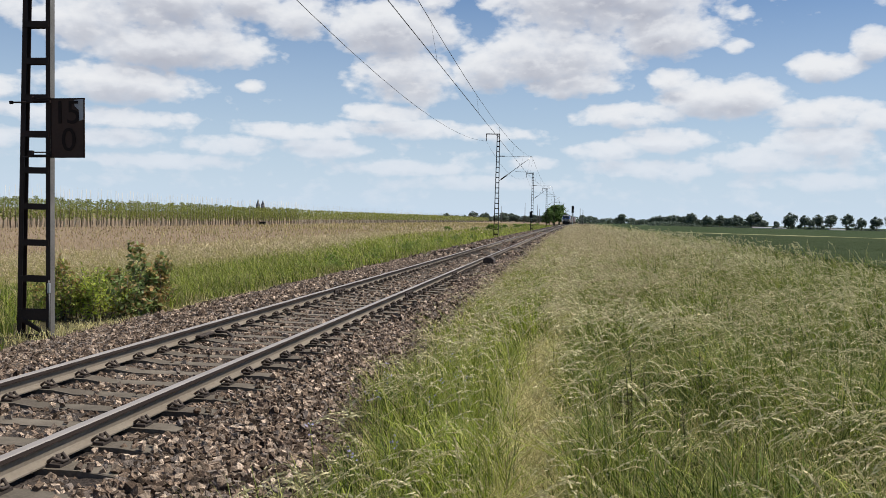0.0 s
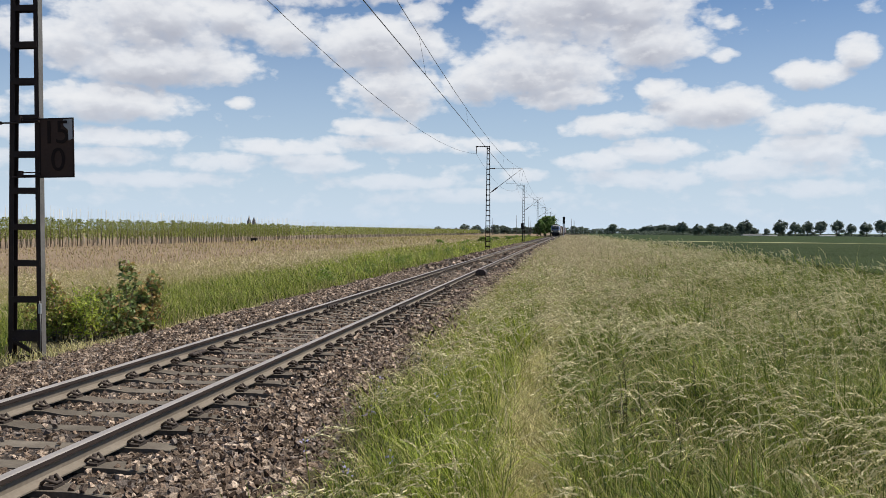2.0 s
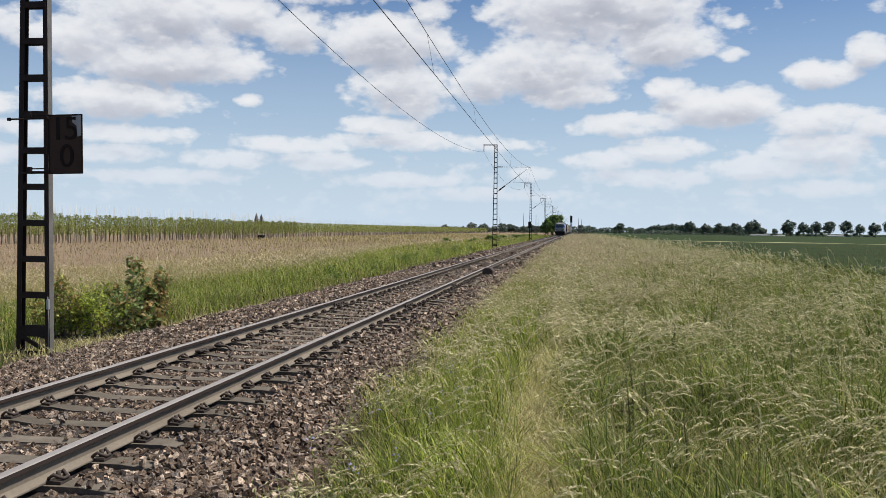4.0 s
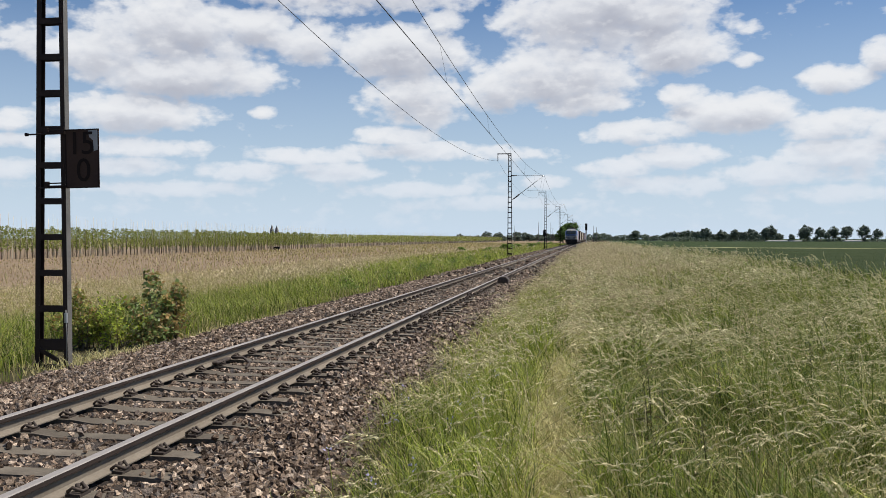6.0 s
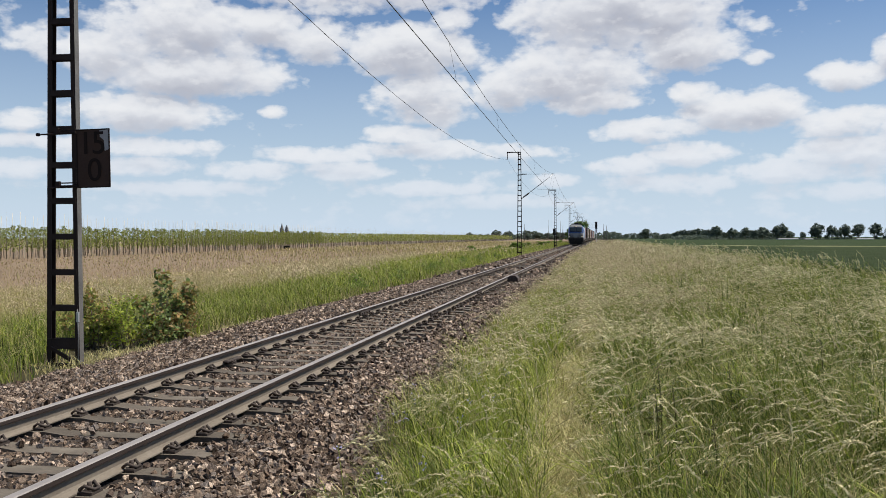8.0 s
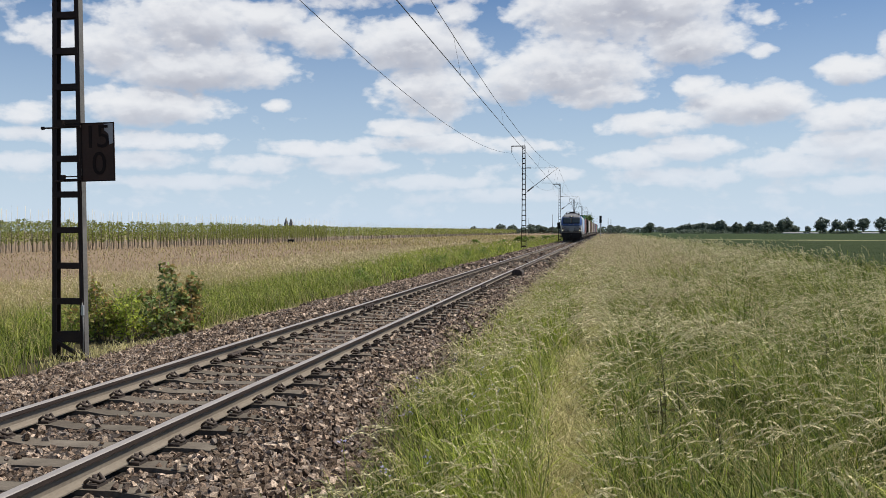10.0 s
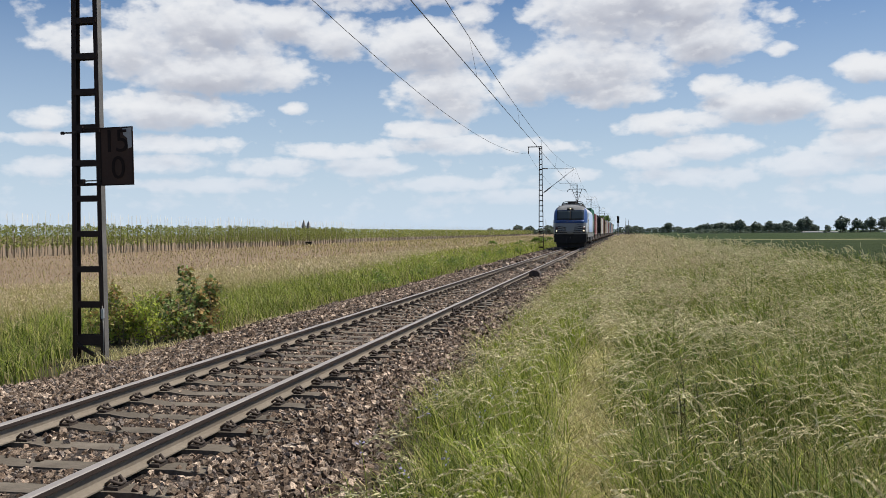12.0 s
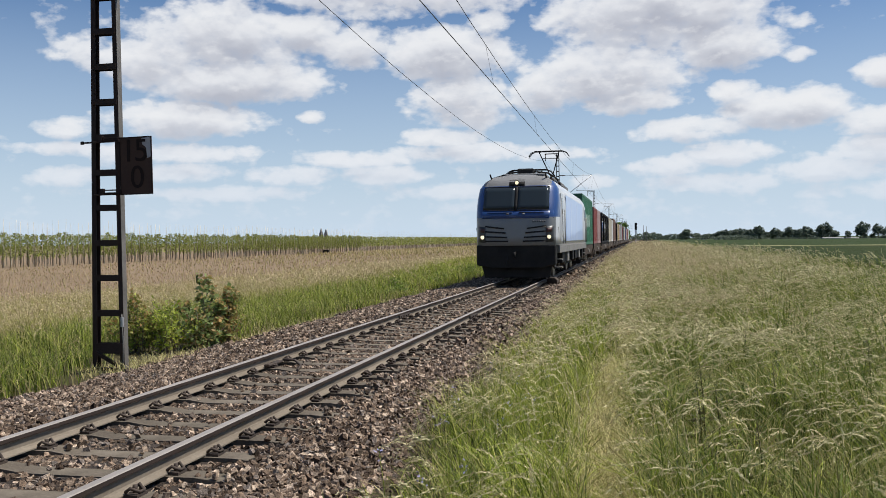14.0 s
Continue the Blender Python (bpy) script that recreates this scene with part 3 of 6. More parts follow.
def pantograph(parent, y, raised):
    p = thing("pantograph", "", "")
    p.parent = parent
    bm = bmesh.new()
    for x in (-.55, .55):
        tube(bm, [(x, y - .9, 4.10), (x, y + .9, 4.10)], .035, 6)
        for yy in (y - .7, y + .7):
            tube(bm, [(x, yy, 3.80), (x, yy, 4.10)], [.09, .06], 8)
    for yy in (y - .85, y + .85):
        tube(bm, [(-.6, yy, 4.10), (.6, yy, 4.10)], .03, 6)
    part("base_frame", bm, M_BLACK, p)
    if raised:
        knee, head = (0, y + 1.25, 4.72), 5.83
        hy = y
    else:
        knee, head = (0, y + 1.35, 4.22), 4.30
        hy = y - .6
    bm = bmesh.new()
    tube(bm, [(0, y - .6, 4.14), knee], .055, 8)
    part("lower_arm", bm, M_BLACK, p)
    bm = bmesh.new()
    for s in (-1, 1):
        tube(bm, [(s * .06, knee[1], knee[2]), (s * .48, hy, head - .05)], .028, 6)
    tube(bm, [(-.36, hy + .28, head - .32), (.36, hy + .28, head - .32)], .018, 6)
    part("upper_arm", bm, M_BLACK, p)
    bm = bmesh.new()
    for dy in (-.18, .18):
        tube(bm, [(-.98, hy + dy, head - .26), (-.86, hy + dy, head - .08), (-.66, hy + dy, head), (.66, hy + dy, head), (.86, hy + dy, head - .08), (.98, hy + dy, head - .26)], .025, 6)
    for s in (-.45, .45):
        tube(bm, [(s, hy - .18, head - .02), (s, hy + .18, head - .02)], .02, 6)
    part("collector_head", bm, M_BLACK, p)


def text_part(name, body, size, parent, m, mat, extrude=.002, label=""):
    cu = bpy.data.curves.new(name, "FONT")
    cu.body, cu.size, cu.align_x, cu.align_y, cu.extrude = body, size, "CENTER", "CENTER", extrude
    tmp = bpy.data.objects.new(name, cu)
    me = bpy.data.meshes.new_from_object(tmp)
    bpy.data.objects.remove(tmp)
    me.materials.clear()
    me.materials.append(mat)
    ob = new(name, me)
    ob.parent = parent
    ob.matrix_basis = m
    if label:
        ob["label"] = label
    return ob


def make_loco():
    t = thing("electric_locomotive", "silver and blue electric locomotive with lit headlights on rails", "locomotive")
    loco_shell(t)
    for end in (0, 1):
        # two panes divided by a post, in a blue surround
        for x0, x1 in ((-1.17, -.045), (.045, 1.17)):
            front_patch("windscreen_pane", M_PANE, t, x0, x1, 2.57, 3.38, .014, 8, 5, "dark tinted windscreen", end)
        front_patch("centre_post", M_BLACK, t, -.05, .05, 2.53, 3.40, .022, 2, 4, "", end)
        for z in (2.545, 3.395):
            front_patch("windscreen_rubber", M_BLACK, t, -1.16, 1.16, z - .012, z + .012, .018, 10, 1, "", end)
        front_patch("upper_lamp_panel", M_BLACK, t, -.28, .28, 3.43, 3.66, .016, 4, 2, "", end)
        front_patch("band", M_BLUE, t, -1.34, 1.34, 2.26, 2.52, .010, 14, 2, "dark blue band", end)
        for s in (-1, 1):
            front_patch("wiper", M_SKIRT, t, s * .28 - .05, s * .28 + .05, 2.40, 2.435, .04, 2, 1, "", end)
            front_patch("handrail", M_BLACK, t, min(s * .12, s * 1.0), max(s * .12, s * 1.0), 2.455, 2.475, .035, 8, 1, "", end)
            # three dark air slots on each side
            for k, (z, xi) in enumerate(((1.90, .40), (1.75, .35), (1.59, .30), (1.45, .26))):
                slope = (.13, .075, .045, .02)[k]
                front_patch("grille_slat", M_BLACK, t, min(s * xi, s * 1.08), max(s * xi, s * 1.08), z - .026, z + .026, .016, 6, 1, "", end, slope)
                front_patch("grille_lip", M_SKIRT, t, min(s * xi, s * 1.06), max(s * xi, s * 1.06), z - .040, z - .026, .022, 6, 1, "", end, slope)
            front_patch("lamp_housing", M_LAMP_RIM, t, min(s * 1.06, s * 1.33), max(s * 1.06, s * 1.33), 1.40, 1.96, .014, 4, 4, "dark headlight housing", end, .13)
            front_patch("tail_lamp", M_TAIL, t, min(s * 1.09, s * 1.28), max(s * 1.09, s * 1.28), 1.76, 1.90, .020, 3, 2, "dull red unlit tail lamp", end, .13)
        if end == 0:
            for x, z, r in ((0.0, 3.545, .062), (-1.18, 1.60, .066), (1.18, 1.60, .066)):
                y, out = front_y(x, z), .095 if z > 3 else .030
                lamp = thing("headlight", "", "")
                lamp.parent = t
                bm = bmesh.new()
                tube(bm, [(x, y + .05, z), (x, y - out + .006, z)], r + .030, 16)
                part("rim", bm, M_LAMP_RIM, lamp)
                bm = bmesh.new()
                tube(bm, [(x, y + .03, z), (x, y - out + .002, z)], r + .010, 16)
                part("reflector", bm, M_STEEL, lamp)
                bm = bmesh.new()
                tube(bm, [(x, y - out + .01, z), (x, y - out - .006, z)], r, 16)
                part("lens", bm, M_LAMP, lamp, "glowing warm white lens")
            # running number as plain bars
            for k in range(6):
                front_patch("marking_bar", M_GREY_TEXT, t, .60 + k * .08, .655 + k * .08, 2.115, 2.185, .012, 1, 1)
        # buffer beam, plough and coupling
        def ey(v):
            return LOCO_L - v if end else v
        bm = bmesh.new()
        prism(bm, [(-1.40, .62), (-1.40, 1.32), (1.40, 1.32), (1.40, .62), (.9, .50), (-.9, .50)], "y", *sorted((ey(.06), ey(.75))))
        part("buffer_beam", bm, M_BLACK, t, bevel=.03)
        bm = bmesh.new()
        prism(bm, [(-1.15, .16), (-1.25, .58), (1.25, .58), (1.15, .16)], "y", *sorted((ey(.30), ey(.62))))
        part("snow_plough", bm, M_BLACK, t, bevel=.02)
        bm = bmesh.new()
        tube(bm, [(0, ey(.1), 1.05), (0, ey(-.22), 1.05), (0, ey(-.26), .86)], .045, 8)
        tube(bm, [(-.3, ey(.05), .95), (-.32, ey(-.08), .55), (-.28, ey(.2), .45)], .03, 6)
        part("coupling", bm, M_BLACK, t)
        buffers(t, ey(-.02) if not end else ey(-.02), -1 if end == 1 else 1)
        for s in (-1, 1):
            x = s * 1.485
            ya, yb = sorted((ey(1.55), ey(2.35)))
            door = thing("cab_door", "", "")
            door.parent = t
            bm = bmesh.new()
            box(bm, min(x, x - s * .02), max(x, x - s * .02) + (.004 if s > 0 else 0), ya, yb, 1.42, 3.20)
            part("leaf", bm, M_WHITE, door, bevel=.004)
            bm = bmesh.new()
            box(bm, x - .008 + s * .006, x + .008 + s * .006, ya + .25, yb - .25, 2.45, 3.02)
            part("window", bm, M_PANE, door, "narrow dark window")
            bm = bmesh.new()
            for yy in (ya - .10, yb + .10):
                tube(bm, [(x + s * .07, yy, 1.35), (x + s * .07, yy, 2.6)], .018, 6)
            part("grab_rail", bm, M_SKIRT, door)
            bm = bmesh.new()
            for z in (.45, .75, 1.02):
                box(bm, min(x - s * .28, x), max(x - s * .28, x), ya + .1, yb - .1, z, z + .04)
            box(bm, min(x - s * .30, x - s * .26), max(x - s * .30, x - s * .26), ya + .1, yb - .1, .42, 1.25)
            part("step", bm, M_SKIRT, t, "grey cab step")
    for s in (-1, 1):
        bm = bmesh.new()
        box(bm, min(s * 1.470, s * 1.492), max(s * 1.470, s * 1.492), 4.0, 15.0, 1.44, 3.22)
        part("side_panel", bm, M_PALE_BLUE, t, "pale blue side panel", bevel=.006)
        for y in (6.2, 9.6):
            bm = bmesh.new()
            prism(bm, [(y, 1.55), (y + .7, 1.55), (y + 1.3, 3.05), (y + .6, 3.05)], "x", s * 1.488, s * 1.498)
            part("side_stripe", bm, M_PALE_STREAK, t, "lighter slanted stripe")
        bm = bmesh.new()
        box(bm, min(s * 1.30, s * 1.50), max(s * 1.30, s * 1.50), .75, LOCO_L - .75, 1.02, 1.30)
        part("sill", bm, M_SKIRT, t, "dirty light grey sill", bevel=.01)
        for y in (2.6, 5.3, 8.2, 10.0, 12.6, 15.3):
            bm = bmesh.new()
            box(bm, min(s * 1.20, s * 1.44), max(s * 1.20, s * 1.44), y, y + .9, .62, 1.04)
            part("equipment_box", bm, M_SKIRT if y in (5.3, 12.6) else M_BLACK, t, bevel=.02)
    bm = bmesh.new()
    box(bm, -1.05, 1.05, 6.4, 12.6, .38, 1.02)
    part("transformer", bm, M_BLACK, t, bevel=.03)
    bm = bmesh.new()
    box(bm, -1.28, 1.28, .6, LOCO_L - .6, .98, 1.32)
    part("underframe", bm, M_BLACK, t)
    for y in (4.4, LOCO_L - 4.4):
        bogie(t, y, 3.0, .625, M_BROWN, True)
    # roof gear
    for y, sx in ((3.6, .8), (6.5, .9), (9.49, .95), (12.4, .9)):
        bm = bmesh.new()
        box(bm, -sx, sx, y - .9, y + .9, 3.84, 4.02)
        part("roof_hatch", bm, M_ROOF, t, bevel=.03)
    bm = bmesh.new()
    box(bm, -.32, .32, 3.2, 3.9, 4.0, 4.25)
    part("roof_breaker_box", bm, M_BLACK, t, bevel=.04)
    for s in (-1, 1):
        bm = bmesh.new()
        tube(bm, [(s * .3, 3.5, 4.14), (s * .8, 3.8, 4.10), (s * 1.0, 4.6, 3.98), (s * .95, 7.0, 4.02), (s * .6, 10.0, 4.08), (s * .5, 13.0, 4.10)], .035, 6)
        part("roof_conductor", bm, M_BLACK, t)
        for y in (4.8, 6.4, 8.6, 10.9):
            bm = bmesh.new()
            for k in range(4):
                tube(bm, [(s * .85, y, 3.80 + k * .06), (s * .85, y, 3.83 + k * .06)], .07, 10)
            tube(bm, [(s * .85, y, 3.72), (s * .85, y, 4.06)], .035, 8)
            part("roof_insulator", bm, M_BROWN, t)
        bm = bmesh.new()
        tube(bm, [(s * 1.0, 1.15, 3.74), (s * 1.0, .85, 3.86)], .03, 8)
        part("horn", bm, M_BLACK, t)
        bm = bmesh.new()
        tube(bm, [(s * 1.40, .55, 1.3), (s * 1.46, .50, 1.95)], .016, 6)
        part("hand_rail", bm, M_BLACK, t)
    pantograph(t, 13.2, True)
    pantograph(t, 5.4, False)
    return t


TRAIN = []                                  # (thing, distance behind the locomotive's tip)
loco = make_loco()
TRAIN.append((loco, 0.0))


def paint(name, c, k=.72):
    return material(name, c, tuple(v * k for v in c), .55, scale=1.1, fine=16.0, bump=.06, depth=.004)


M_BOX = {
    "green": paint("green_container_paint", (.030, .145, .075)), "red": paint("red_container_paint", (.24, .055, .045)),
    "pink": paint("faded_red_container_paint", (.38, .26, .24)), "beige": paint("beige_container_paint", (.50, .44, .34)),
    "white": paint("white_container_paint", (.62, .62, .60)), "navy": paint("navy_container_paint", (.03, .06, .16)),
    "brown": paint("brown_container_paint", (.16, .085, .055)), "grey": paint("grey_container_paint", (.33, .34, .35)),
    "ochre": paint("ochre_container_paint", (.46, .34, .14)),
}
DECK = 1.16


def container_mesh(length, height, mats):
    """A corrugated steel box with frame, doors and corner castings, as parts; origin at the middle of its base."""
    w, l, h = 1.219, length / 2, height
    parts = {}
    bm = bmesh.new()
    n = int(length / .28)
    for s in (-1, 1):
        x1, x0 = s * (w - .005), s * (w - .045)
        ys = np.linspace(-l + .15, l - .15, n * 4 + 1)
        prof = [x1 if (k % 4) in (0, 1) else x0 for k in range(len(ys))]
        a = [bm.verts.new((x, y, .15)) for x, y in zip(prof, ys)]
        b = [bm.verts.new((x, y, h - .10)) for x, y in zip(prof, ys)]
        for k in range(len(ys) - 1):
            bm.faces.new((a[k], a[k + 1], b[k + 1], b[k]))
    for e in (-1, 1):
        xs = np.linspace(-w + .1, w - .1, 33)
        prof = [e * (l - .01) if (k % 4) in (0, 1) else e * (l - .05) for k in range(33)]
        a = [bm.verts.new((x, y, .15)) for x, y in zip(xs, prof)]
        b = [bm.verts.new((x, y, h - .10)) for x, y in zip(xs, prof)]
        for k in range(32):
            bm.faces.new((a[k], a[k + 1], b[k + 1], b[k]))
    box(bm, -w + .03, w - .03, -l + .03, l - .03, h - .06, h - .015)
    box(bm, -w + .05, w - .05, -l + .05, l - .05, .10, .16)
    parts["wall_shell"] = mesh_of("wall_shell", bm, mats)
    bm = bmesh.new()
    for s in (-1, 1):
        for z0, z1 in ((.0, .16), (h - .11, h)):
            box(bm, min(s * w, s * (w - .06)), max(s * w, s * (w - .06)), -l, l, z0, z1)
        for e in (-1, 1):
            box(bm, min(s * w, s * (w - .15)), max(s * w, s * (w - .15)), min(e * l, e * (l - .16)), max(e * l, e * (l - .16)), 0, h)
    for e in (-1, 1):
        for z0, z1 in ((.0, .15), (h - .11, h)):
            box(bm, -w + .1, w - .1, min(e * l, e * (l - .08)), max(e * l, e * (l - .08)), z0, z1)
    parts["frame"] = mesh_of("frame", bm, mats)
    return parts


MESHES = {}


def make_container(kind, color, at):
    length, height = {"long": (12.192, 2.896), "short": (6.058, 2.591)}[kind]
    key = (kind, color)
    if key not in MESHES:
        MESHES[key] = container_mesh(length, height, M_BOX[color])
    t = thing("freight_container", f"{color} corrugated steel freight container on a flat wagon", "container", "containers of the train")
    for name, me in MESHES[key].items():
        ob = new(name, me)
        ob.parent = t
    for x in (-.75, -.35, .35, .75):
        if (kind, "bar") not in MESHES:
            bm = bmesh.new()
            tube(bm, [(0, -length / 2 - .02, .2), (0, -length / 2 - .02, height - .2)], .02, 6)
            MESHES[(kind, "bar")] = mesh_of("door_bar", bm, M_GALV)
        ob = new("door_bar", MESHES[(kind, "bar")])
        ob.parent = t
        ob.matrix_basis = pose(x, 0, 0)
    if color == "green":
        bm = bmesh.new()
        for k, (y0, y1) in enumerate(((-2.2, -1.1), (-.8, .3), (.6, 1.8))):
            prism(bm, [(y0, 1.05), (y1, 1.05 + .1), (y1 - .2, 1.9), (y0 + .25, 1.75)], "x", 1.213, 1.2245)
        part("emblem", bm, M_FADED_EMBLEM, t, "plain faded pale emblem shapes")
    TRAIN.append((t, at))
    return t


def make_tank(shell, at):
    t = thing("tank_container", "round tank in a dark open steel frame on a wagon", "container", "containers of the train")
    l, w, h = 3.029, 1.219, 2.591
    bm = bmesh.new()
    for s in (-1, 1):
        for z in (.07, h - .07):
            box(bm, s * w - .06, s * w + .06, -l, l, z - .07, z + .07)
        for e in (-1, 1):
            box(bm, s * w - .07, s * w + .07, e * l - .07, e * l + .07, 0, h)
            beam(bm, (s * w, e * l, .1), (s * w, e * (l - 1.3), h - .1), .08)
    for e in (-1, 1):
        for z in (.07, h - .07):
            box(bm, -w, w, e * l - .06, e * l + .06, z - .07, z + .07)
        beam(bm, (-w, e * l, .1), (w, e * l, h - .1), .07)
    part("frame", bm, M_BLACK, t, "dark steel frame")
    bm = bmesh.new()
    prof = [(-2.75, .15), (-2.70, .6), (-2.55, .95), (-2.3, 1.1), (2.3, 1.1), (2.55, .95), (2.70, .6), (2.75, .15)]
    tube(bm, [(0, y, 1.33) for y, _ in prof], [r for _, r in prof], 24)
    part("tank", bm, shell, t)
    for y in (-1.6, 0, 1.6):
        bm = bmesh.new()
        tube(bm, [(0, y - .04, 1.33), (0, y + .04, 1.33)], 1.115, 24, caps=False)
        part("hoop", bm, M_GALV, t)
    bm = bmesh.new()
    tube(bm, [(0, 0, 2.40), (0, 0, 2.56)], .26, 12)
    part("hatch", bm, M_GALV, t)
    TRAIN.append((t, at))


def make_wagon(length, at):
    """A flat wagon; at: distance of its front buffers behind the locomotive's tip."""
    t = thing("flat_wagon", "dark brown container flat wagon with two bogies", "wagon", "wagons of the train")
    bm = bmesh.new()
    for s in (-1, 1):
        prism(bm, [(-1.1 + length * 0 + .3 + 1.1, .88), (3.2, .55), (length - 3.2, .55), (length - .3, .88), (length - .3, DECK), (.3, DECK)], "x", s * 1.12 - .07, s * 1.12 + .07)
    part("side_beam", bm, M_BROWN, t)
    bm = bmesh.new()
    for y in np.linspace(.6, length - .6, 9):
        box(bm, -1.1, 1.1, y - .08, y + .08, DECK - .16, DECK - .01)
    box(bm, -.18, .18, .3, length - .3, .75, DECK - .02)
    part("cross_member", bm, M_BROWN, t)
    for y in (.18, length - .42):
        bm = bmesh.new()
        box(bm, -1.25, 1.25, y, y + .24, .86, DECK)
        part("headstock", bm, M_BLACK, t)
    buffers(t, 0.0, 1)
    buffers(t, length, -1)
    for y in (2.3, length - 2.3):
        bogie(t, y, 1.8, .46, M_BROWN)
    for s in (-1, 1):
        bm = bmesh.new()
        tube(bm, [(s * 1.2, length / 2 - .6, .95), (s * 1.26, length / 2 - .6, .72), (s * 1.26, length / 2 + .6, .72), (s * 1.2, length / 2 + .6, .95)], .025, 6)
        part("brake_lever", bm, M_SKIRT, t)
    TRAIN.append((t, at))
    return t


# consist: wagon length and what it carries
CONSIST = [
    (13.9, [("long", "green")]), (13.9, [("short", "red"), ("short", "pink")]), (19.9, [("tank", "w"), ("tank", "n"), ("tank", "w")]),
    (19.9, [("short", "beige"), ("short", "beige"), ("short", "white")]), (13.9, [("long", "brown")]), (19.9, [("tank", "w"), ("short", "beige"), ("short", "ochre")]),
    (13.9, [("short", "pink"), ("short", "beige")]), (13.9, [("long", "grey")]), (19.9, [("short", "red"), ("tank", "n"), ("short", "white")]),
    (13.9, [("long", "beige")]), (13.9, [("long", "navy")]), (19.9, [("short", "brown"), ("short", "beige"), ("short", "pink")]),
    (13.9, [("long", "red")]), (13.9, [("long", "white")]), (13.9, [("long", "green")]),
]
at = LOCO_L
for length, loads in CONSIST:
    make_wagon(length, at)
    unit = 12.30 if loads[0][0] == "long" else 6.18
    y0 = at + length / 2 - unit * (len(loads) - 1) / 2
    for k, (kind, color) in enumerate(loads):
        if kind == "tank":
            make_tank(M_WHITE if color == "w" else M_BLUE, y0 + k * unit)
        else:
            make_container(kind, color, y0 + k * unit)
    at += length

# ---- ballast stones ----
rng = np.random.default_rng(7)


def stones(name, label, xy, z, size):
    n = len(xy)
    corner = np.array([(a, b, c) for a in (-1, 1) for b in (-1, 1) for c in (-1, 1)], dtype=float)
    quads = np.array([(0, 1, 3, 2), (4, 6, 7, 5), (0, 4, 5, 1), (2, 3, 7, 6), (0, 2, 6, 4), (1, 5, 7, 3)])
    v = corner[None] * rng.uniform(.45, 1.10, (n, 1, 3)) + rng.uniform(-.36, .36, (n, 8, 3))
    v *= (size * rng.uniform(.65, 1.35, n))[:, None, None]
    q = rng.normal(size=(n, 4))
    q /= np.linalg.norm(q, axis=1)[:, None]
    w, x, y_, z_ = q.T
    rot = np.stack([1 - 2 * (y_ * y_ + z_ * z_), 2 * (x * y_ - z_ * w), 2 * (x * z_ + y_ * w), 2 * (x * y_ + z_ * w), 1 - 2 * (x * x + z_ * z_), 2 * (y_ * z_ - x * w),
                    2 * (x * z_ - y_ * w), 2 * (y_ * z_ + x * w), 1 - 2 * (x * x + y_ * y_)], -1).reshape(n, 3, 3)
    v = np.einsum("nij,nkj->nki", rot, v)
    v += np.column_stack([xy, z])[:, None]
    faces = (quads[None] + (np.arange(n) * 8)[:, None, None]).reshape(-1, 4)
    ob = new(name, array_mesh(name, v.reshape(-1, 3), faces, M_STONES))
    return tagged(ob, label, "ballast", kind="stuff")


def stone_material(name, stops):
    """Broken stone: colour by piece, mottled, with a rough fracture relief."""
    m = leaf_material(name, stops, 0.0, .92)
    t = m.node_tree
    b = t.nodes["Principled BSDF"]
    col = b.inputs["Base Color"].links[0].from_socket
    co = t.nodes.new("ShaderNodeTexCoord")
    n = t.nodes.new("ShaderNodeTexNoise")
    n.inputs["Scale"].default_value, n.inputs["Detail"].default_value, n.inputs["Roughness"].default_value = 55.0, 4.0, .65
    link(t, co.outputs["Object"], n.inputs["Vector"])
    k = ramp(t, n.outputs[0], [(.34, .30), (.5, .62), (.66, 1.0)])
    link(t, mix_color(t, 1.0, mix_color(t, 1.0, col, k, "MULTIPLY"), (2.12, 2.0, 1.88), "MULTIPLY"), b.inputs["Base Color"])
    bp = t.nodes.new("ShaderNodeBump")
    bp.inputs["Strength"].default_value, bp.inputs["Distance"].default_value = .9, .012
    link(t, n.outputs[0], bp.inputs["Height"])
    link(t, bp.outputs[0], b.inputs["Normal"])
    return m


M_STONES = stone_material("broken_ballast_stone", [(.020, .014, .010), (.080, .058, .043), (.20, .152, .115), (.034, .025, .018), (.38, .31, .245), (.105, .078, .058), (.15, .132, .118), (.055, .040, .031)])


def ballast_z(x):
    return np.interp(x, (-3.3, -3.0, -1.9, -1.45, 1.45, 1.75, 2.3, 2.8), (-.36, -.30, -.195, -.175, -.175, -.195, -.33, -.33))


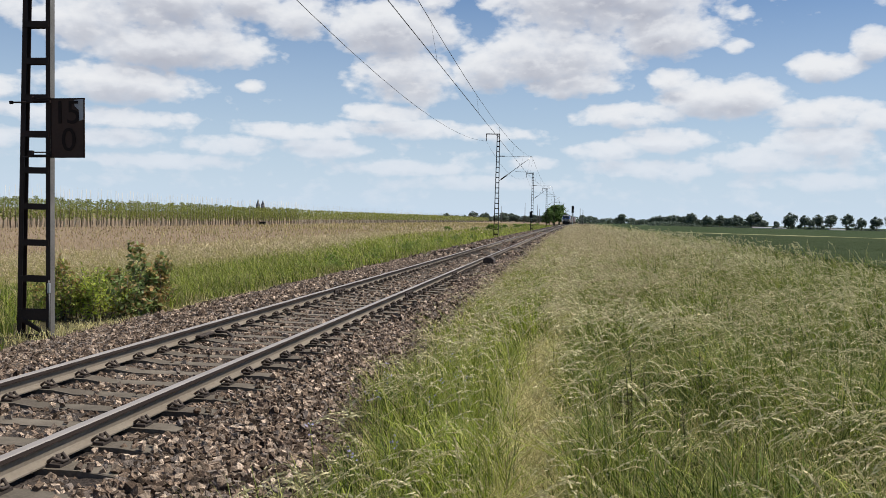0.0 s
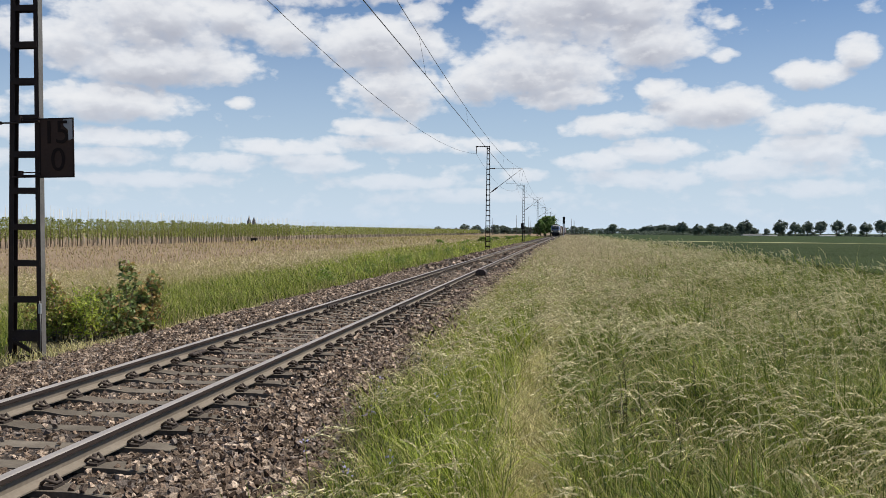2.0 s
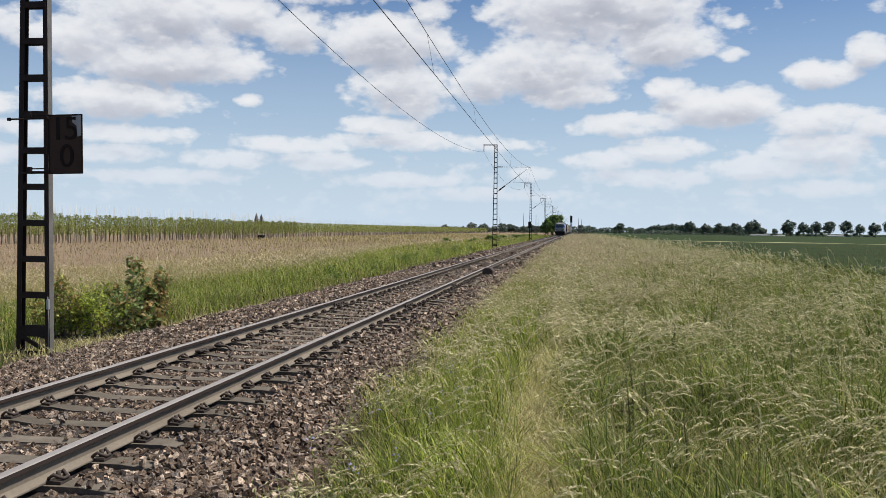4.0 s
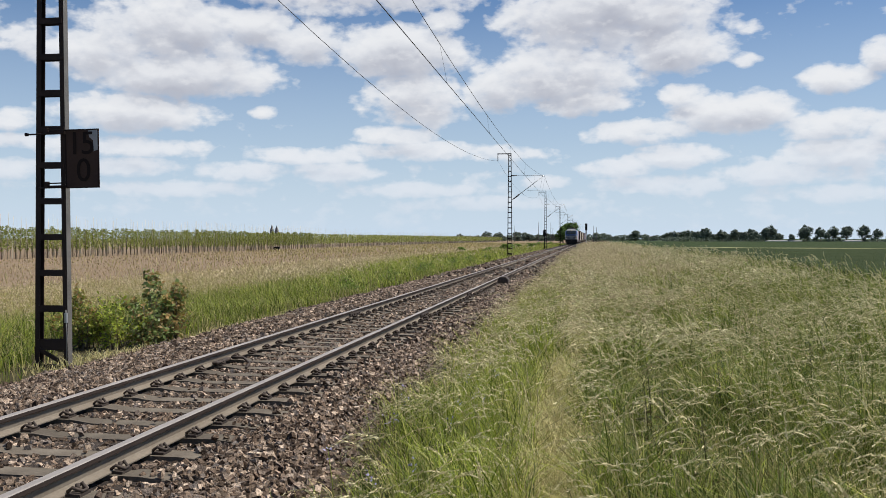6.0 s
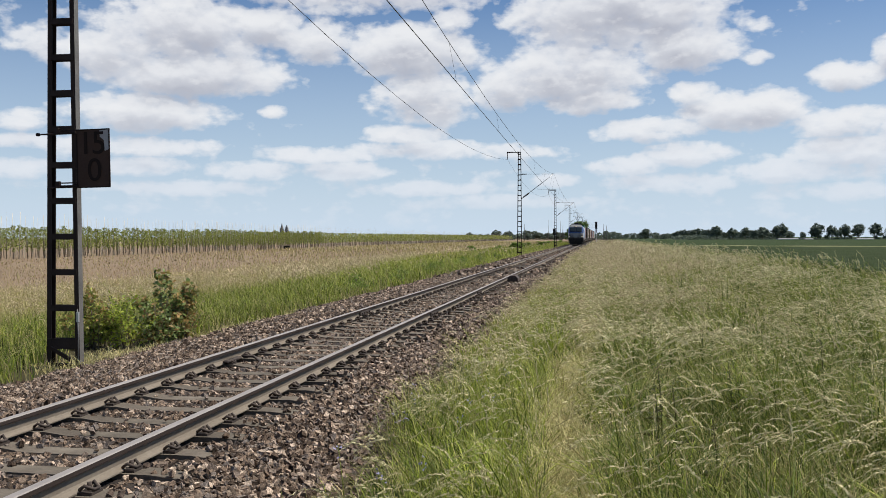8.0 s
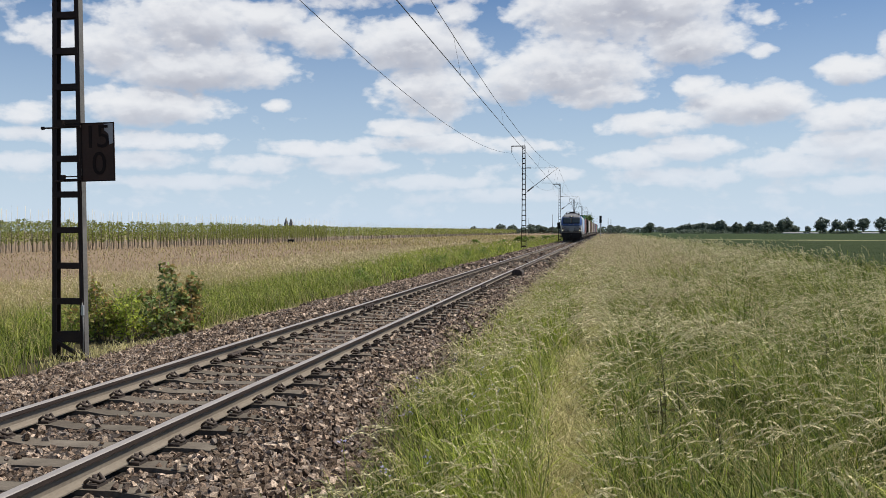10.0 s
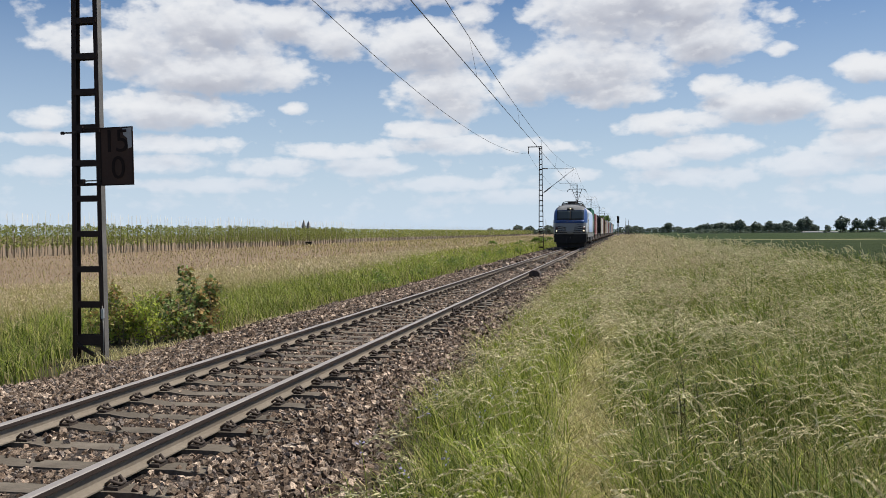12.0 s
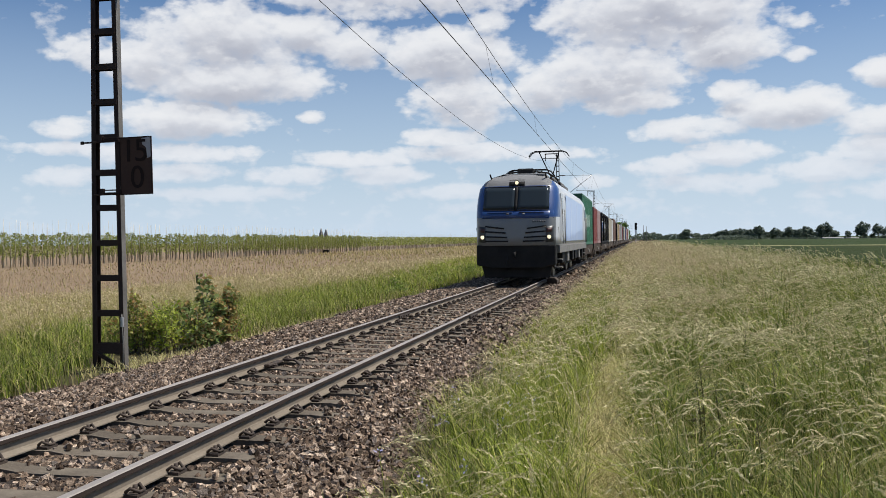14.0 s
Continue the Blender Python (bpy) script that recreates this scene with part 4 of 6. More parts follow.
def lay_ballast():
    for y0, y1, dens, size in ((-10.0, 4.0, 130, .045), (4.0, 14.0, 940, .022), (14.0, 40.0, 250, .031), (40.0, 130.0, 9, .075)):
        n = int(dens * (y1 - y0) * 5.6)
        x, y = rng.uniform(-3.25, 2.70, n), rng.uniform(y0, y1, n)
        keep = np.ones(n, bool)
        edge = .16 * np.sin(y * 1.3) + .10 * np.sin(y * 3.7 + 1)
        keep &= (x > -3.05 + edge) & (x < 2.14 + .20 * np.clip((13 - y) / 5, 0, 1) + edge * .8 + rng.normal(0, .09, n))
        keep &= (np.abs(np.abs(x) - RAIL_X) > .10)
        k = (y - SLEEPER_Y0) / SLEEPER_STEP
        on = (np.abs(k - np.round(k)) * SLEEPER_STEP < .125) & (np.abs(x) < 1.30)
        keep &= ~on | (rng.random(n) < .012 + .30 * np.clip((np.abs(x) - .98) / .3, 0, 1) * (x > 0))
        keep &= (x > 4.15 - .95 * y - 1.0) | (rng.random(n) < .14) | (y < 4.0)
        x, y = x[keep], y[keep]
        z = ballast_z(x) + rng.uniform(-.02, .022, len(x))
        z = z - np.where((np.abs(x) < 1.32) & ~on[keep], .042, 0) + np.where(on[keep], .015, 0)
        x = x + bend(y)
        stones("ballast", "coarse broken brown-grey ballast stones", np.column_stack([x, y]), z, np.full(len(x), size))


lay_ballast()

# ---- grass ----
# the near-black stops stand for shade in the gaps between blades
M_GRASS = leaf_material("meadow_grass_blade", [(.020, .034, .006), (.125, .178, .026), (.25, .285, .058), (.032, .054, .008), (.42, .38, .14), (.15, .205, .032), (.020, .036, .007), (.11, .155, .028)], .26)
M_BRIGHT = leaf_material("fresh_grass_blade", [(.09, .135, .014), (.33, .405, .045), (.47, .51, .085), (.055, .09, .010), (.58, .55, .18), (.28, .36, .038)], .34)
M_STRAW = leaf_material("dry_straw_blade", [(.42, .35, .15), (.56, .475, .23), (.29, .245, .10), (.50, .42, .195), (.25, .255, .085)], .32)
M_SEED = leaf_material("pale_seed_head", [(.70, .61, .34), (.86, .78, .50), (.38, .31, .16), (.76, .67, .39), (.36, .34, .15)], .3)
M_SEED_BROWN = leaf_material("brown_seed_head", [(.62, .50, .31), (.76, .64, .41), (.40, .30, .18), (.66, .54, .33), (.34, .30, .15)], .3)
M_SEED_STALK = leaf_material("seed_stalk", [(.32, .33, .10), (.46, .43, .17), (.22, .26, .07)], .3)


def blade_arrays(base, h, w, azim, lean, segs):
    """Curved tapering blades. base (n, 3); lean: how far the tip hangs out, in heights."""
    n = len(base)
    s = np.linspace(0, 1, segs + 1)
    d = np.stack([np.cos(azim), np.sin(azim), 0 * azim], -1)
    up = s[None] * (1 - .35 * np.clip(lean, 0, 1.4)[:, None] * s[None] ** 2)
    c = base[:, None] + d[:, None] * (h * lean)[:, None, None] * (s ** 2)[None, :, None]
    c[:, :, 2] += h[:, None] * up
    face = rng.uniform(0, 2 * np.pi, n)
    side = np.stack([np.cos(face), np.sin(face), 0 * face], -1)
    taper = (1 - s ** 1.6) * .96 + .04
    off = side[:, None] * (w[:, None] * taper[None])[..., None] * .5
    v = np.stack([c - off, c + off], 2).reshape(n, -1, 3)
    k = np.arange(segs)
    q = np.stack([2 * k, 2 * k + 1, 2 * k + 3, 2 * k + 2], -1)
    f = (q[None] + (np.arange(n) * 2 * (segs + 1))[:, None, None]).reshape(-1, 4)
    return v.reshape(-1, 3), f, c


def seed_arrays(base, h, azim, lean, wide, spikes):
    """Stalks that arch over in the wind; the last third of each carries a head of small spikelets."""
    n = len(base)
    segs = 6 if spikes > 8 else 4 if spikes > 4 else 3
    d = np.stack([np.cos(azim), np.sin(azim), 0 * azim], -1)
    drop = np.clip(lean * .80, .12, .80)

    def curve(t):
        c = base[:, None] + d[:, None] * ((h * lean)[:, None] * t ** 2.5)[..., None]
        c[:, :, 2] += h[:, None] * (t - drop[:, None] * t ** 4.6)
        return c

    s = np.tile(np.linspace(0, 1, segs + 1), (n, 1))
    c = curve(s)
    face = rng.uniform(0, 2 * np.pi, n)
    side = np.stack([np.cos(face), np.sin(face), 0 * face], -1)
    off = side[:, None] * (wide[:, None] * .36 * (1 - .6 * s))[..., None] * .5
    v0 = np.stack([c - off, c + off], 2).reshape(-1, 3)
    k = np.arange(segs)
    q = np.stack([2 * k, 2 * k + 1, 2 * k + 3, 2 * k + 2], -1)
    f0 = (q[None] + (np.arange(n) * 2 * (segs + 1))[:, None, None]).reshape(-1, 4)
    start = rng.uniform(.66, .80, n)[:, None]
    t = start + (1.04 - start) * ((np.arange(spikes) + .5) / spikes)[None]
    a, b = curve(t - .012), curve(t + .012)
    dirv = b - a
    dirv /= np.linalg.norm(dirv, axis=2)[..., None] + 1e-9
    dirv = dirv + rng.normal(0, .38, dirv.shape)
    a = a + rng.normal(0, 1, a.shape) * wide[:, None, None] * .26
    step = (h * (1.0 + lean))[:, None] * (1.04 - start) / spikes
    ln = (step * rng.uniform(1.3, 2.1, (n, spikes)))[..., None]
    sidev = np.cross(dirv, rng.normal(0, 1, (n, spikes, 3)))
    sidev /= np.linalg.norm(sidev, axis=2)[..., None] + 1e-9
    ww = (wide[:, None] * rng.uniform(.6, 1.1, (n, spikes)))[..., None]
    quad = np.stack([a - dirv * ln * .3, a + sidev * ww * .5, a + dirv * ln * .7, a - sidev * ww * .5], 2)
    v1 = quad.reshape(-1, 3)
    f1 = np.arange(len(v1)).reshape(-1, 4) + len(v0)
    mi = np.concatenate([np.ones(len(f0), int), np.zeros(len(f1), int)])
    return np.concatenate([v0, v1]), np.concatenate([f0, f1]), mi


def field_z(x):
    px = (-4000, -60, -12, -6, -3.6, -3.0, -1.9, 1.75, 2.2, 3.2, 5.0, 9.0, 16.0, 80, 4000)
    pz = (-.8, -.6, -.55, -.42, -.36, -.32, -.20, -.20, -.34, -.30, -.26, -.34, -.50, -.60, -.8)
    return np.interp(x, px, pz)


def scatter(x0, x1, y0, y1, dens):
    n = int(dens * (x1 - x0) * (y1 - y0))
    return rng.uniform(x0, x1, n), rng.uniform(y0, y1, n)


def patchy(x, y, s=1.0, seed=0.0):
    """Slow waves that make tussocks and thin spots."""
    return .5 + .25 * np.sin(x * 2.1 * s + seed + 1.7 * np.sin(y * .9 * s)) + .25 * np.sin(y * 1.6 * s + 2.0 * seed + 1.3 * np.sin(x * 1.3 * s))


def wind(n, mean=math.pi, spread=.7):
    return rng.normal(mean, spread, n)


def grass(name, label, x, y, h, w, mat, segs, lean=.55, spread=1.7, kind="stuff"):
    n = len(x)
    base = np.column_stack([x + bend(y), y, field_z(x) - .02])
    v, f, _ = blade_arrays(base, h, w, wind(n, math.pi, spread), np.abs(rng.normal(lean, .32, n)), segs)
    ob = new(name, array_mesh(name, v, f, mat))
    return tagged(ob, label, "grass", kind=kind)


def right_meadow():
    path = 3.96
    # fresh and meadow blades by distance: y range, blades a square metre, width, segments
    for y0, y1, dens, w, segs in ((1.6, 11.0, 780, .0104, 3), (11.0, 30.0, 270, .0165, 2), (30.0, 80.0, 60, .030, 2), (80.0, 260.0, 8, .08, 1)):
        x, y = scatter(2.0, 16.6, y0, y1, dens)
        edge = 2.12 + .20 * np.clip((13 - y) / 5, 0, 1) + .16 * np.sin(y * 1.3) + .10 * np.sin(y * 3.7 + 1)
        keep = (x > edge - .05) & (x < 4.6 + .42 * y)
        trod = np.exp(-((x - path - .10 * np.sin(y * .5)) / .21) ** 2) * np.where(y < 40, 1.0, .5)
        keep &= rng.random(len(x)) > trod * .15
        young = np.clip((x - edge) / .5, .12, 1)
        keep &= rng.random(len(x)) < young * np.clip((17.2 - x) / 4.0, .25, 1)
        x, y, trod, young = x[keep], y[keep], trod[keep], young[keep]
        p = patchy(x, y)
        clump = patchy(x, y, 2.6, 1.3)
        h = (.75 + .5 * clump) * (.32 + .34 * patchy(x, y, 1.7, 5.0) * p + .14 * p + .14 * np.clip((x - 4.3) / 2, 0, 1)) * (1 - .55 * trod) * (.55 + .45 * young) * rng.uniform(.6, 1.25, len(x)) * (1 + .35 * np.clip((x - 7.0) / 5.0, 0, 1))
        # right of the path bright blades are thinned out for the deep shade there
        bright = rng.random(len(x)) < (1 - trod) * np.clip(.66 - .25 * np.clip((y - 8) / 14, 0, 1) - .53 * np.clip((x - path + .35) / .9, 0, 1) - .40 * np.clip((3.2 - x) / .6, 0, 1) * (y < 11), np.where((x > 4.25) & (y < 12), .06, .10), 1) + np.where((x > 4.25) & (y < 12), .08, .25) * (p > .66) * (clump > .45) - .15 * (clump < .35)
        dry = (rng.random(len(x)) < (.10 + .35 * np.clip((y - 14) / 30, 0, 1) + .6 * np.clip((3.4 - x) / .8, 0, 1) * np.clip((y - 7) / 5, 0, 1) + .85 * trod + .25 * (p < .35) + .22 * (young < .4)) * (1 - .85 * np.clip((x - 5.8) / 4.0, 0, 1))) & ~bright
        for sel, mat, lab, nm in ((bright & ~dry, M_BRIGHT, "fresh yellow-green grass beside the trodden path", "fresh_grass"),
                                  (dry, M_STRAW, "dry straw-coloured grass", "dry_grass"), (~bright & ~dry, M_GRASS, "dense green meadow grass", "meadow_grass")):
            grass(nm, lab, x[sel], y[sel], h[sel], np.full(sel.sum(), w) * rng.uniform(.6, 1.3, sel.sum()), mat, segs, .66 if y0 < 11 else .6)
    # seeding stalks, far ones joined; taller and sparser towards the cereal field
    for y0, y1, dens, wide, spikes in ((9.5, 24.0, 52, .0125, 14), (24.0, 60.0, 38, .017, 8), (60.0, 130.0, 18.0, .034, 4), (130.0, 300.0, 3.0, .10, 3)):
        x, y = scatter(2.2, 18.6, y0, y1, dens)
        thin = np.clip((15.5 - x) / 8.5, .045, 1) ** 1.3
        clump = patchy(x, y, .55, 1.0) * .55 + patchy(x, y, 1.9, 2.2) * .45
        keep = (x < 5.0 + .42 * y) & (np.abs(x - path) > .22 * (y < 13)) & (rng.random(len(x)) < thin * np.clip((x - 2.3) / .8, .1, 1) * (.15 + 1.25 * clump))
        x, y, clump = x[keep], y[keep], clump[keep]
        n = len(x)
        base = np.column_stack([x + bend(y), y, field_z(x) - .02])
        h = rng.uniform(.62, 1.10, n) * (.62 + .55 * patchy(x, y, .6, 2.0)) * np.where(x < path, .92, 1.0) * (1 + .42 * np.clip((x - 7.0) / 6.0, 0, 1))
        lean = np.abs(rng.normal(.50, .26, n)) * (1 - .35 * np.clip((y - 20) / 20, 0, 1))
        brown = rng.random(n) < np.clip(.20 + .75 * np.clip((y - 14) / 26, 0, 1) + .5 * (patchy(x, y, .45, 7.0) - .5) - .7 * np.clip((x - 6.5) / 4, 0, 1), .03, .96)
        for sel, mat, lab in ((~brown, M_SEED, "tall seeding grass with pale drooping heads"), (brown, M_SEED_BROWN, "tall seeding grass with brownish heads")):
            k = int(sel.sum())
            v, f, mi = seed_arrays(base[sel], h[sel], wind(k, math.pi, .55), lean[sel], np.full(k, wide), spikes)
            tagged(new("seeding_grass", array_mesh("seeding_grass", v, f, [mat, M_SEED_STALK], mi)), lab, "grass", kind="stuff")


right_meadow()


def thin_cover():
    """Thinner turf where the strip is never seen close."""
    x, y = scatter(2.2, 16.6, -12.0, 32.0, 90)
    keep = ((y < 1.6) | (x > 4.6 + .42 * y)) & ((np.abs(x - 4.15) > .5) | (y > 1.2) | (y < -1.2))
    x, y = x[keep], y[keep]
    grass("thin_meadow_grass", "thinner green meadow grass", x, y, rng.uniform(.25, .55, len(x)), np.full(len(x), .028), M_GRASS, 2)
    x, y = scatter(-13.0, -3.1, -12.0, 18.0, 40)
    keep = x < 4.15 - .95 * y - 1.0
    x, y = x[keep], y[keep]
    grass("thin_verge_grass", "thinner green verge grass", x, y, rng.uniform(.25, .55, len(x)), np.full(len(x), .028), M_GRASS, 2)


thin_cover()
M_PATH = leaf_material("trodden_pale_straw", [(.60, .51, .25), (.74, .64, .34), (.46, .39, .17), (.38, .38, .13), (.66, .57, .29)], .32)


def trodden_path():
    for y0, y1, dens, w in ((2.0, 12.0, 1700, .008), (12.0, 45.0, 300, .018)):
        x, y = scatter(3.55, 4.5, y0, y1, dens)
        mid = 3.94 + .10 * np.sin(y * .5) + .05 * np.sin(y * 1.9)
        keep = rng.random(len(x)) < np.exp(-((x - mid) / .17) ** 2) * (.55 + .45 * patchy(x * .3, y, 1.4, 3.0))
        x, y = x[keep], y[keep]
        grass("trodden_straw", "pale trodden straw along the narrow footpath", x, y, rng.uniform(.20, .52, len(x)), np.full(len(x), w), M_PATH, 2, .9, 2.0)
    # dry tuft at the mast's foot
    x, y = scatter(-3.35, -2.85, 11.3, 22.0, 190)
    grass("dry_fringe", "short dry straw fringe along the ballast's edge", x, y, rng.uniform(.05, .17, len(x)), np.full(len(x), .013), M_PATH, 2, .8, 2.0)
    x, y = scatter(-3.6, -2.75, 11.5, 13.6, 260)
    grass("dry_tuft", "dry straw at the foot of the mast", x, y, rng.uniform(.08, .28, len(x)), np.full(len(x), .012), M_PATH, 2, .6, 2.0)


trodden_path()

SWAY = []


def near_tufts():
    """Seeding tufts near the path, each swaying in the wind."""
    for cx in np.arange(3.2, 9.0, .8):
        for cy in np.arange(2.2, 9.6, .8):
            if cx > 4.6 + .42 * cy :
                continue
            n = int(rng.integers(4, 62) * (.42 if 4.2 < cx < 5.7 else .85 if cx < 3.5 else 1.0))
            x, y = rng.uniform(-.42, .42, n), rng.uniform(-.42, .42, n)
            keep = np.abs(cx + x - 4.02) > .25
            x, y = x[keep], y[keep]
            n = len(x)
            if n < 3:
                continue
            z0 = float(field_z(cx))
            base = np.column_stack([x, y, field_z(cx + x) - z0 - .03])
            h = rng.uniform(.55, 1.0, n) * (1.0 if cx > 4.2 else .80) * rng.uniform(.85, 1.15)
            v, f, mi = seed_arrays(base, h, wind(n, math.pi, .5), np.abs(rng.normal(.56, .28, n)), rng.uniform(.008, .014, n), 26)
            ob = new("grass_tuft", array_mesh("grass_tuft", v, f, [M_SEED, M_SEED_STALK], mi))
            ob.matrix_basis = pose(cx, cy, z0)
            tagged(ob, "tuft of tall seeding grass swaying in wind", "grass", "swaying grass tufts", "stuff")
            SWAY.append((ob, rng.uniform(1.2, 2.6), cx * .9 + cy * .6))


near_tufts()


def left_verge():
    for y0, y1, dens, w, segs in ((8.0, 30.0, 380, .014, 2), (30.0, 70.0, 110, .028, 2), (70.0, 300.0, 15, .08, 1)):
        x, y = scatter(-17.0, -2.9, y0, y1, dens)
        edge = -3.02 + .16 * np.sin(y * 1.3) + .10 * np.sin(y * 3.7 + 1)
        keep = (x < edge + .1) & (x > 4.15 - .95 * y - 1.0)
        keep &= (((x + 3.35) / .55) ** 2 + ((y - 11.8) / .8) ** 2 > 1) & (((x + 3.75) / 1.05) ** 2 + ((y - 14.3) / 1.7) ** 2 > 1)
        far = np.clip((-x - 7.0 - 6.0 * np.clip((y - 40) / 40, 0, 1)) / 2.5, 0, 1)
        keep &= rng.random(len(x)) > far * .6
        near = np.clip((edge - x) / .7, .1, 1)
        keep &= rng.random(len(x)) < near
        x, y, far, near = x[keep], y[keep], far[keep], near[keep]
        p = patchy(x, y, .7, 4.0)
        h = (.34 + .3 * p) * (.5 + .5 * near) * rng.uniform(.6, 1.25, len(x))
        dry = rng.random(len(x)) < np.clip(.12 + 1.1 * far + .6 * (near < .4), 0, .96)
        bright = ~dry & (rng.random(len(x)) < np.clip(.42 + (y - 20) / 80, .38, .88))
        for sel, mat, lab, nm in ((bright, M_BRIGHT, "fresh green verge grass beside the track", "fresh_grass"),
                                  (dry, M_STRAW, "dry pale grass along the field's edge", "dry_grass"), (~bright & ~dry, M_GRASS, "green verge grass", "verge_grass")):
            grass(nm, lab, x[sel], y[sel], h[sel], np.full(sel.sum(), w) * rng.uniform(.6, 1.3, sel.sum()), mat, segs)
    for y0, y1, dens, wide, spikes in ((10.0, 34.0, 22, .012, 8), (34.0, 90.0, 11, .030, 4), (90.0, 240.0, 2, .12, 3)):
        x, y = scatter(-13.5, -4.6, y0, y1, dens)
        keep = (rng.random(len(x)) < np.clip((-x - 5.5 - 5.0 * np.clip((y - 40) / 40, 0, 1)) / 3, 0.06, 1)) & (x > 4.15 - .95 * y - 1.0)
        x, y = x[keep], y[keep]
        n = len(x)
        base = np.column_stack([x + bend(y), y, field_z(x) - .02])
        v, f, mi = seed_arrays(base, rng.uniform(.55, .95, n), wind(n, math.pi, .9), np.abs(rng.normal(.3, .2, n)), np.full(n, wide), spikes)
        tagged(new("seeding_grass", array_mesh("seeding_grass", v, f, [M_SEED_BROWN, M_SEED_STALK], mi)), "tall pale seeding grass on the verge", "grass", kind="stuff")
    # dry stubble tufts on the brown field
    for y0, y1, dens, w in ((14.0, 60.0, 11.0, .030), (60.0, 160.0, 2.4, .09)):
        x, y = scatter(-52.0, -12.0, y0, y1, dens)
        keep = (x > 4.15 - .95 * y - 1.0)
        x, y = x[keep], y[keep]
        grass("field_stubble", "thin dry stubble on bare brown soil", x, y, rng.uniform(.06, .24, len(x)), np.full(len(x), w), M_STUBBLE, 1, .5)
    # pale dry stalks standing thinly on the field, thicker far along the line
    for y0, y1, dens, w in ((14.0, 60.0, 3.5, .020), (60.0, 130.0, 1.8, .05), (130.0, 420.0, .8, .15)):
        x, y = scatter(-52.0, -9.5, y0, y1, dens)
        keep = (x > 4.15 - .95 * y - 1.0) & (rng.random(len(x)) < np.clip(.30 + .5 * (x + 30) / 20 + (y - 60) / 120, .12, 1) * (.4 + .9 * patchy(x, y, .25, 6.0)))
        x, y = x[keep], y[keep]
        grass("field_stalk_grass", "thin pale dry grass standing on the field", x, y, rng.uniform(.25, .70, len(x)), np.full(len(x), w), M_STRAW, 2, .5)


M_STUBBLE = leaf_material("dry_stubble", [(.30, .20, .11), (.42, .31, .18), (.16, .11, .06), (.24, .22, .08), (.36, .24, .13)], .15)
left_verge()

# ---- flowers beside the path ----
M_PETAL = leaf_material("lavender_petal", [(.26, .24, .40), (.34, .32, .48), (.22, .20, .36)], .3)


def make_flower(x, y):
    t = thing("meadow_flower", "small lavender wildflower on a green stem", "flower", "flowers beside the ballast", m=pose(x, y, float(field_z(x))))
    h = rng.uniform(.35, .5)
    bm = bmesh.new()
    tube(bm, [(0, 0, -.03), (-.02, .01, h * .5), (-.05, 0, h)], [.004, .003, .002], 4)
    part("stem", bm, M_GRASS, t)
    bm = bmesh.new()
    for k in range(9):
        c = Vector((-.05 + rng.uniform(-.03, .03), rng.uniform(-.03, .03), h - rng.uniform(0, .10)))
        d = Vector((rng.uniform(-1, 1), rng.uniform(-1, 1), rng.uniform(.1, 1))).normalized()
        s = d.cross(Vector((0, 0, 1))).normalized()
        v = [bm.verts.new(c), bm.verts.new(c + d * .012 + s * .008), bm.verts.new(c + d * .024), bm.verts.new(c + d * .012 - s * .008)]
        bm.faces.new(v)
    tagged(part("bloom", bm, M_PETAL, t), kind="stuff")


for k in range(14):
    y = rng.uniform(5.5, 10.5)
    make_flower(rng.uniform(2.45, 3.3), y)



M_DOCK = leaf_material("dark_dock_leaf", [(.05, .065, .022), (.085, .080, .032), (.11, .09, .042), (.06, .085, .026)], .3)


def make_dock(x, y, h):
    t = thing("dock_weed", "dark brown-green dock weed among the grass", "weed", "weeds beside the path", m=pose(x, y, float(field_z(x))))
    bm = bmesh.new()
    tube(bm, [(0, 0, -.03), (-.02, .01, h * .6), (-.05, 0, h)], [.007, .005, .002], 5)
    part("stem", bm, M_DOCK, t)
    bm = bmesh.new()
    for k in range(60):
        z = h * rng.uniform(.45, 1.0)
        a, r = rng.uniform(0, 6.28), rng.uniform(.01, .045)
        c = Vector((-.05 * z / h + r * math.cos(a), r * math.sin(a), z))
        d = Vector((math.cos(a), math.sin(a), rng.uniform(-.3, .9))).normalized()
        q = d.cross(Vector((0, 0, 1))).normalized()
        bm.faces.new([bm.verts.new(c), bm.verts.new(c + d * .012 + q * .009), bm.verts.new(c + d * .026), bm.verts.new(c + d * .012 - q * .009)])
    tagged(part("seed_spike", bm, M_DOCK, t), kind="stuff")
    for k in range(6):
        bm = bmesh.new()
        a = k * 1.05 + rng.uniform(-.3, .3)
        d, q = Vector((math.cos(a), math.sin(a), .5)), Vector((-math.sin(a), math.cos(a), 0))
        z = h * rng.uniform(.1, .45)
        o = Vector((0, 0, z))
        L = rng.uniform(.10, .2)
        v = [bm.verts.new(o), bm.verts.new(o + d * L * .5 + q * .03), bm.verts.new(o + d * L + Vector((0, 0, -.06))), bm.verts.new(o + d * L * .5 - q * .03)]
        bm.faces.new(v)
        part("leaf", bm, M_DOCK, t)


for x, y, h in ((4.62, 6.9, .72), (4.78, 7.3, .66), (4.70, 7.8, .75), (5.35, 8.4, .7), (4.95, 6.2, .6), (6.4, 9.6, .8)):
    make_dock(x, y, h)

# ---- shrubs, saplings, trees ----
M_BARK = material("grey_brown_bark", (.15, .12, .085), (.22, .18, .13), .95, scale=5.0, fine=40.0, bump=.5, depth=.01)
M_SHRUB = leaf_material("yellow_green_shrub_leaf", [(.42, .50, .06), (.56, .61, .10), (.20, .27, .045), (.52, .54, .15), (.14, .19, .035), (.30, .24, .08)], .52, .4)
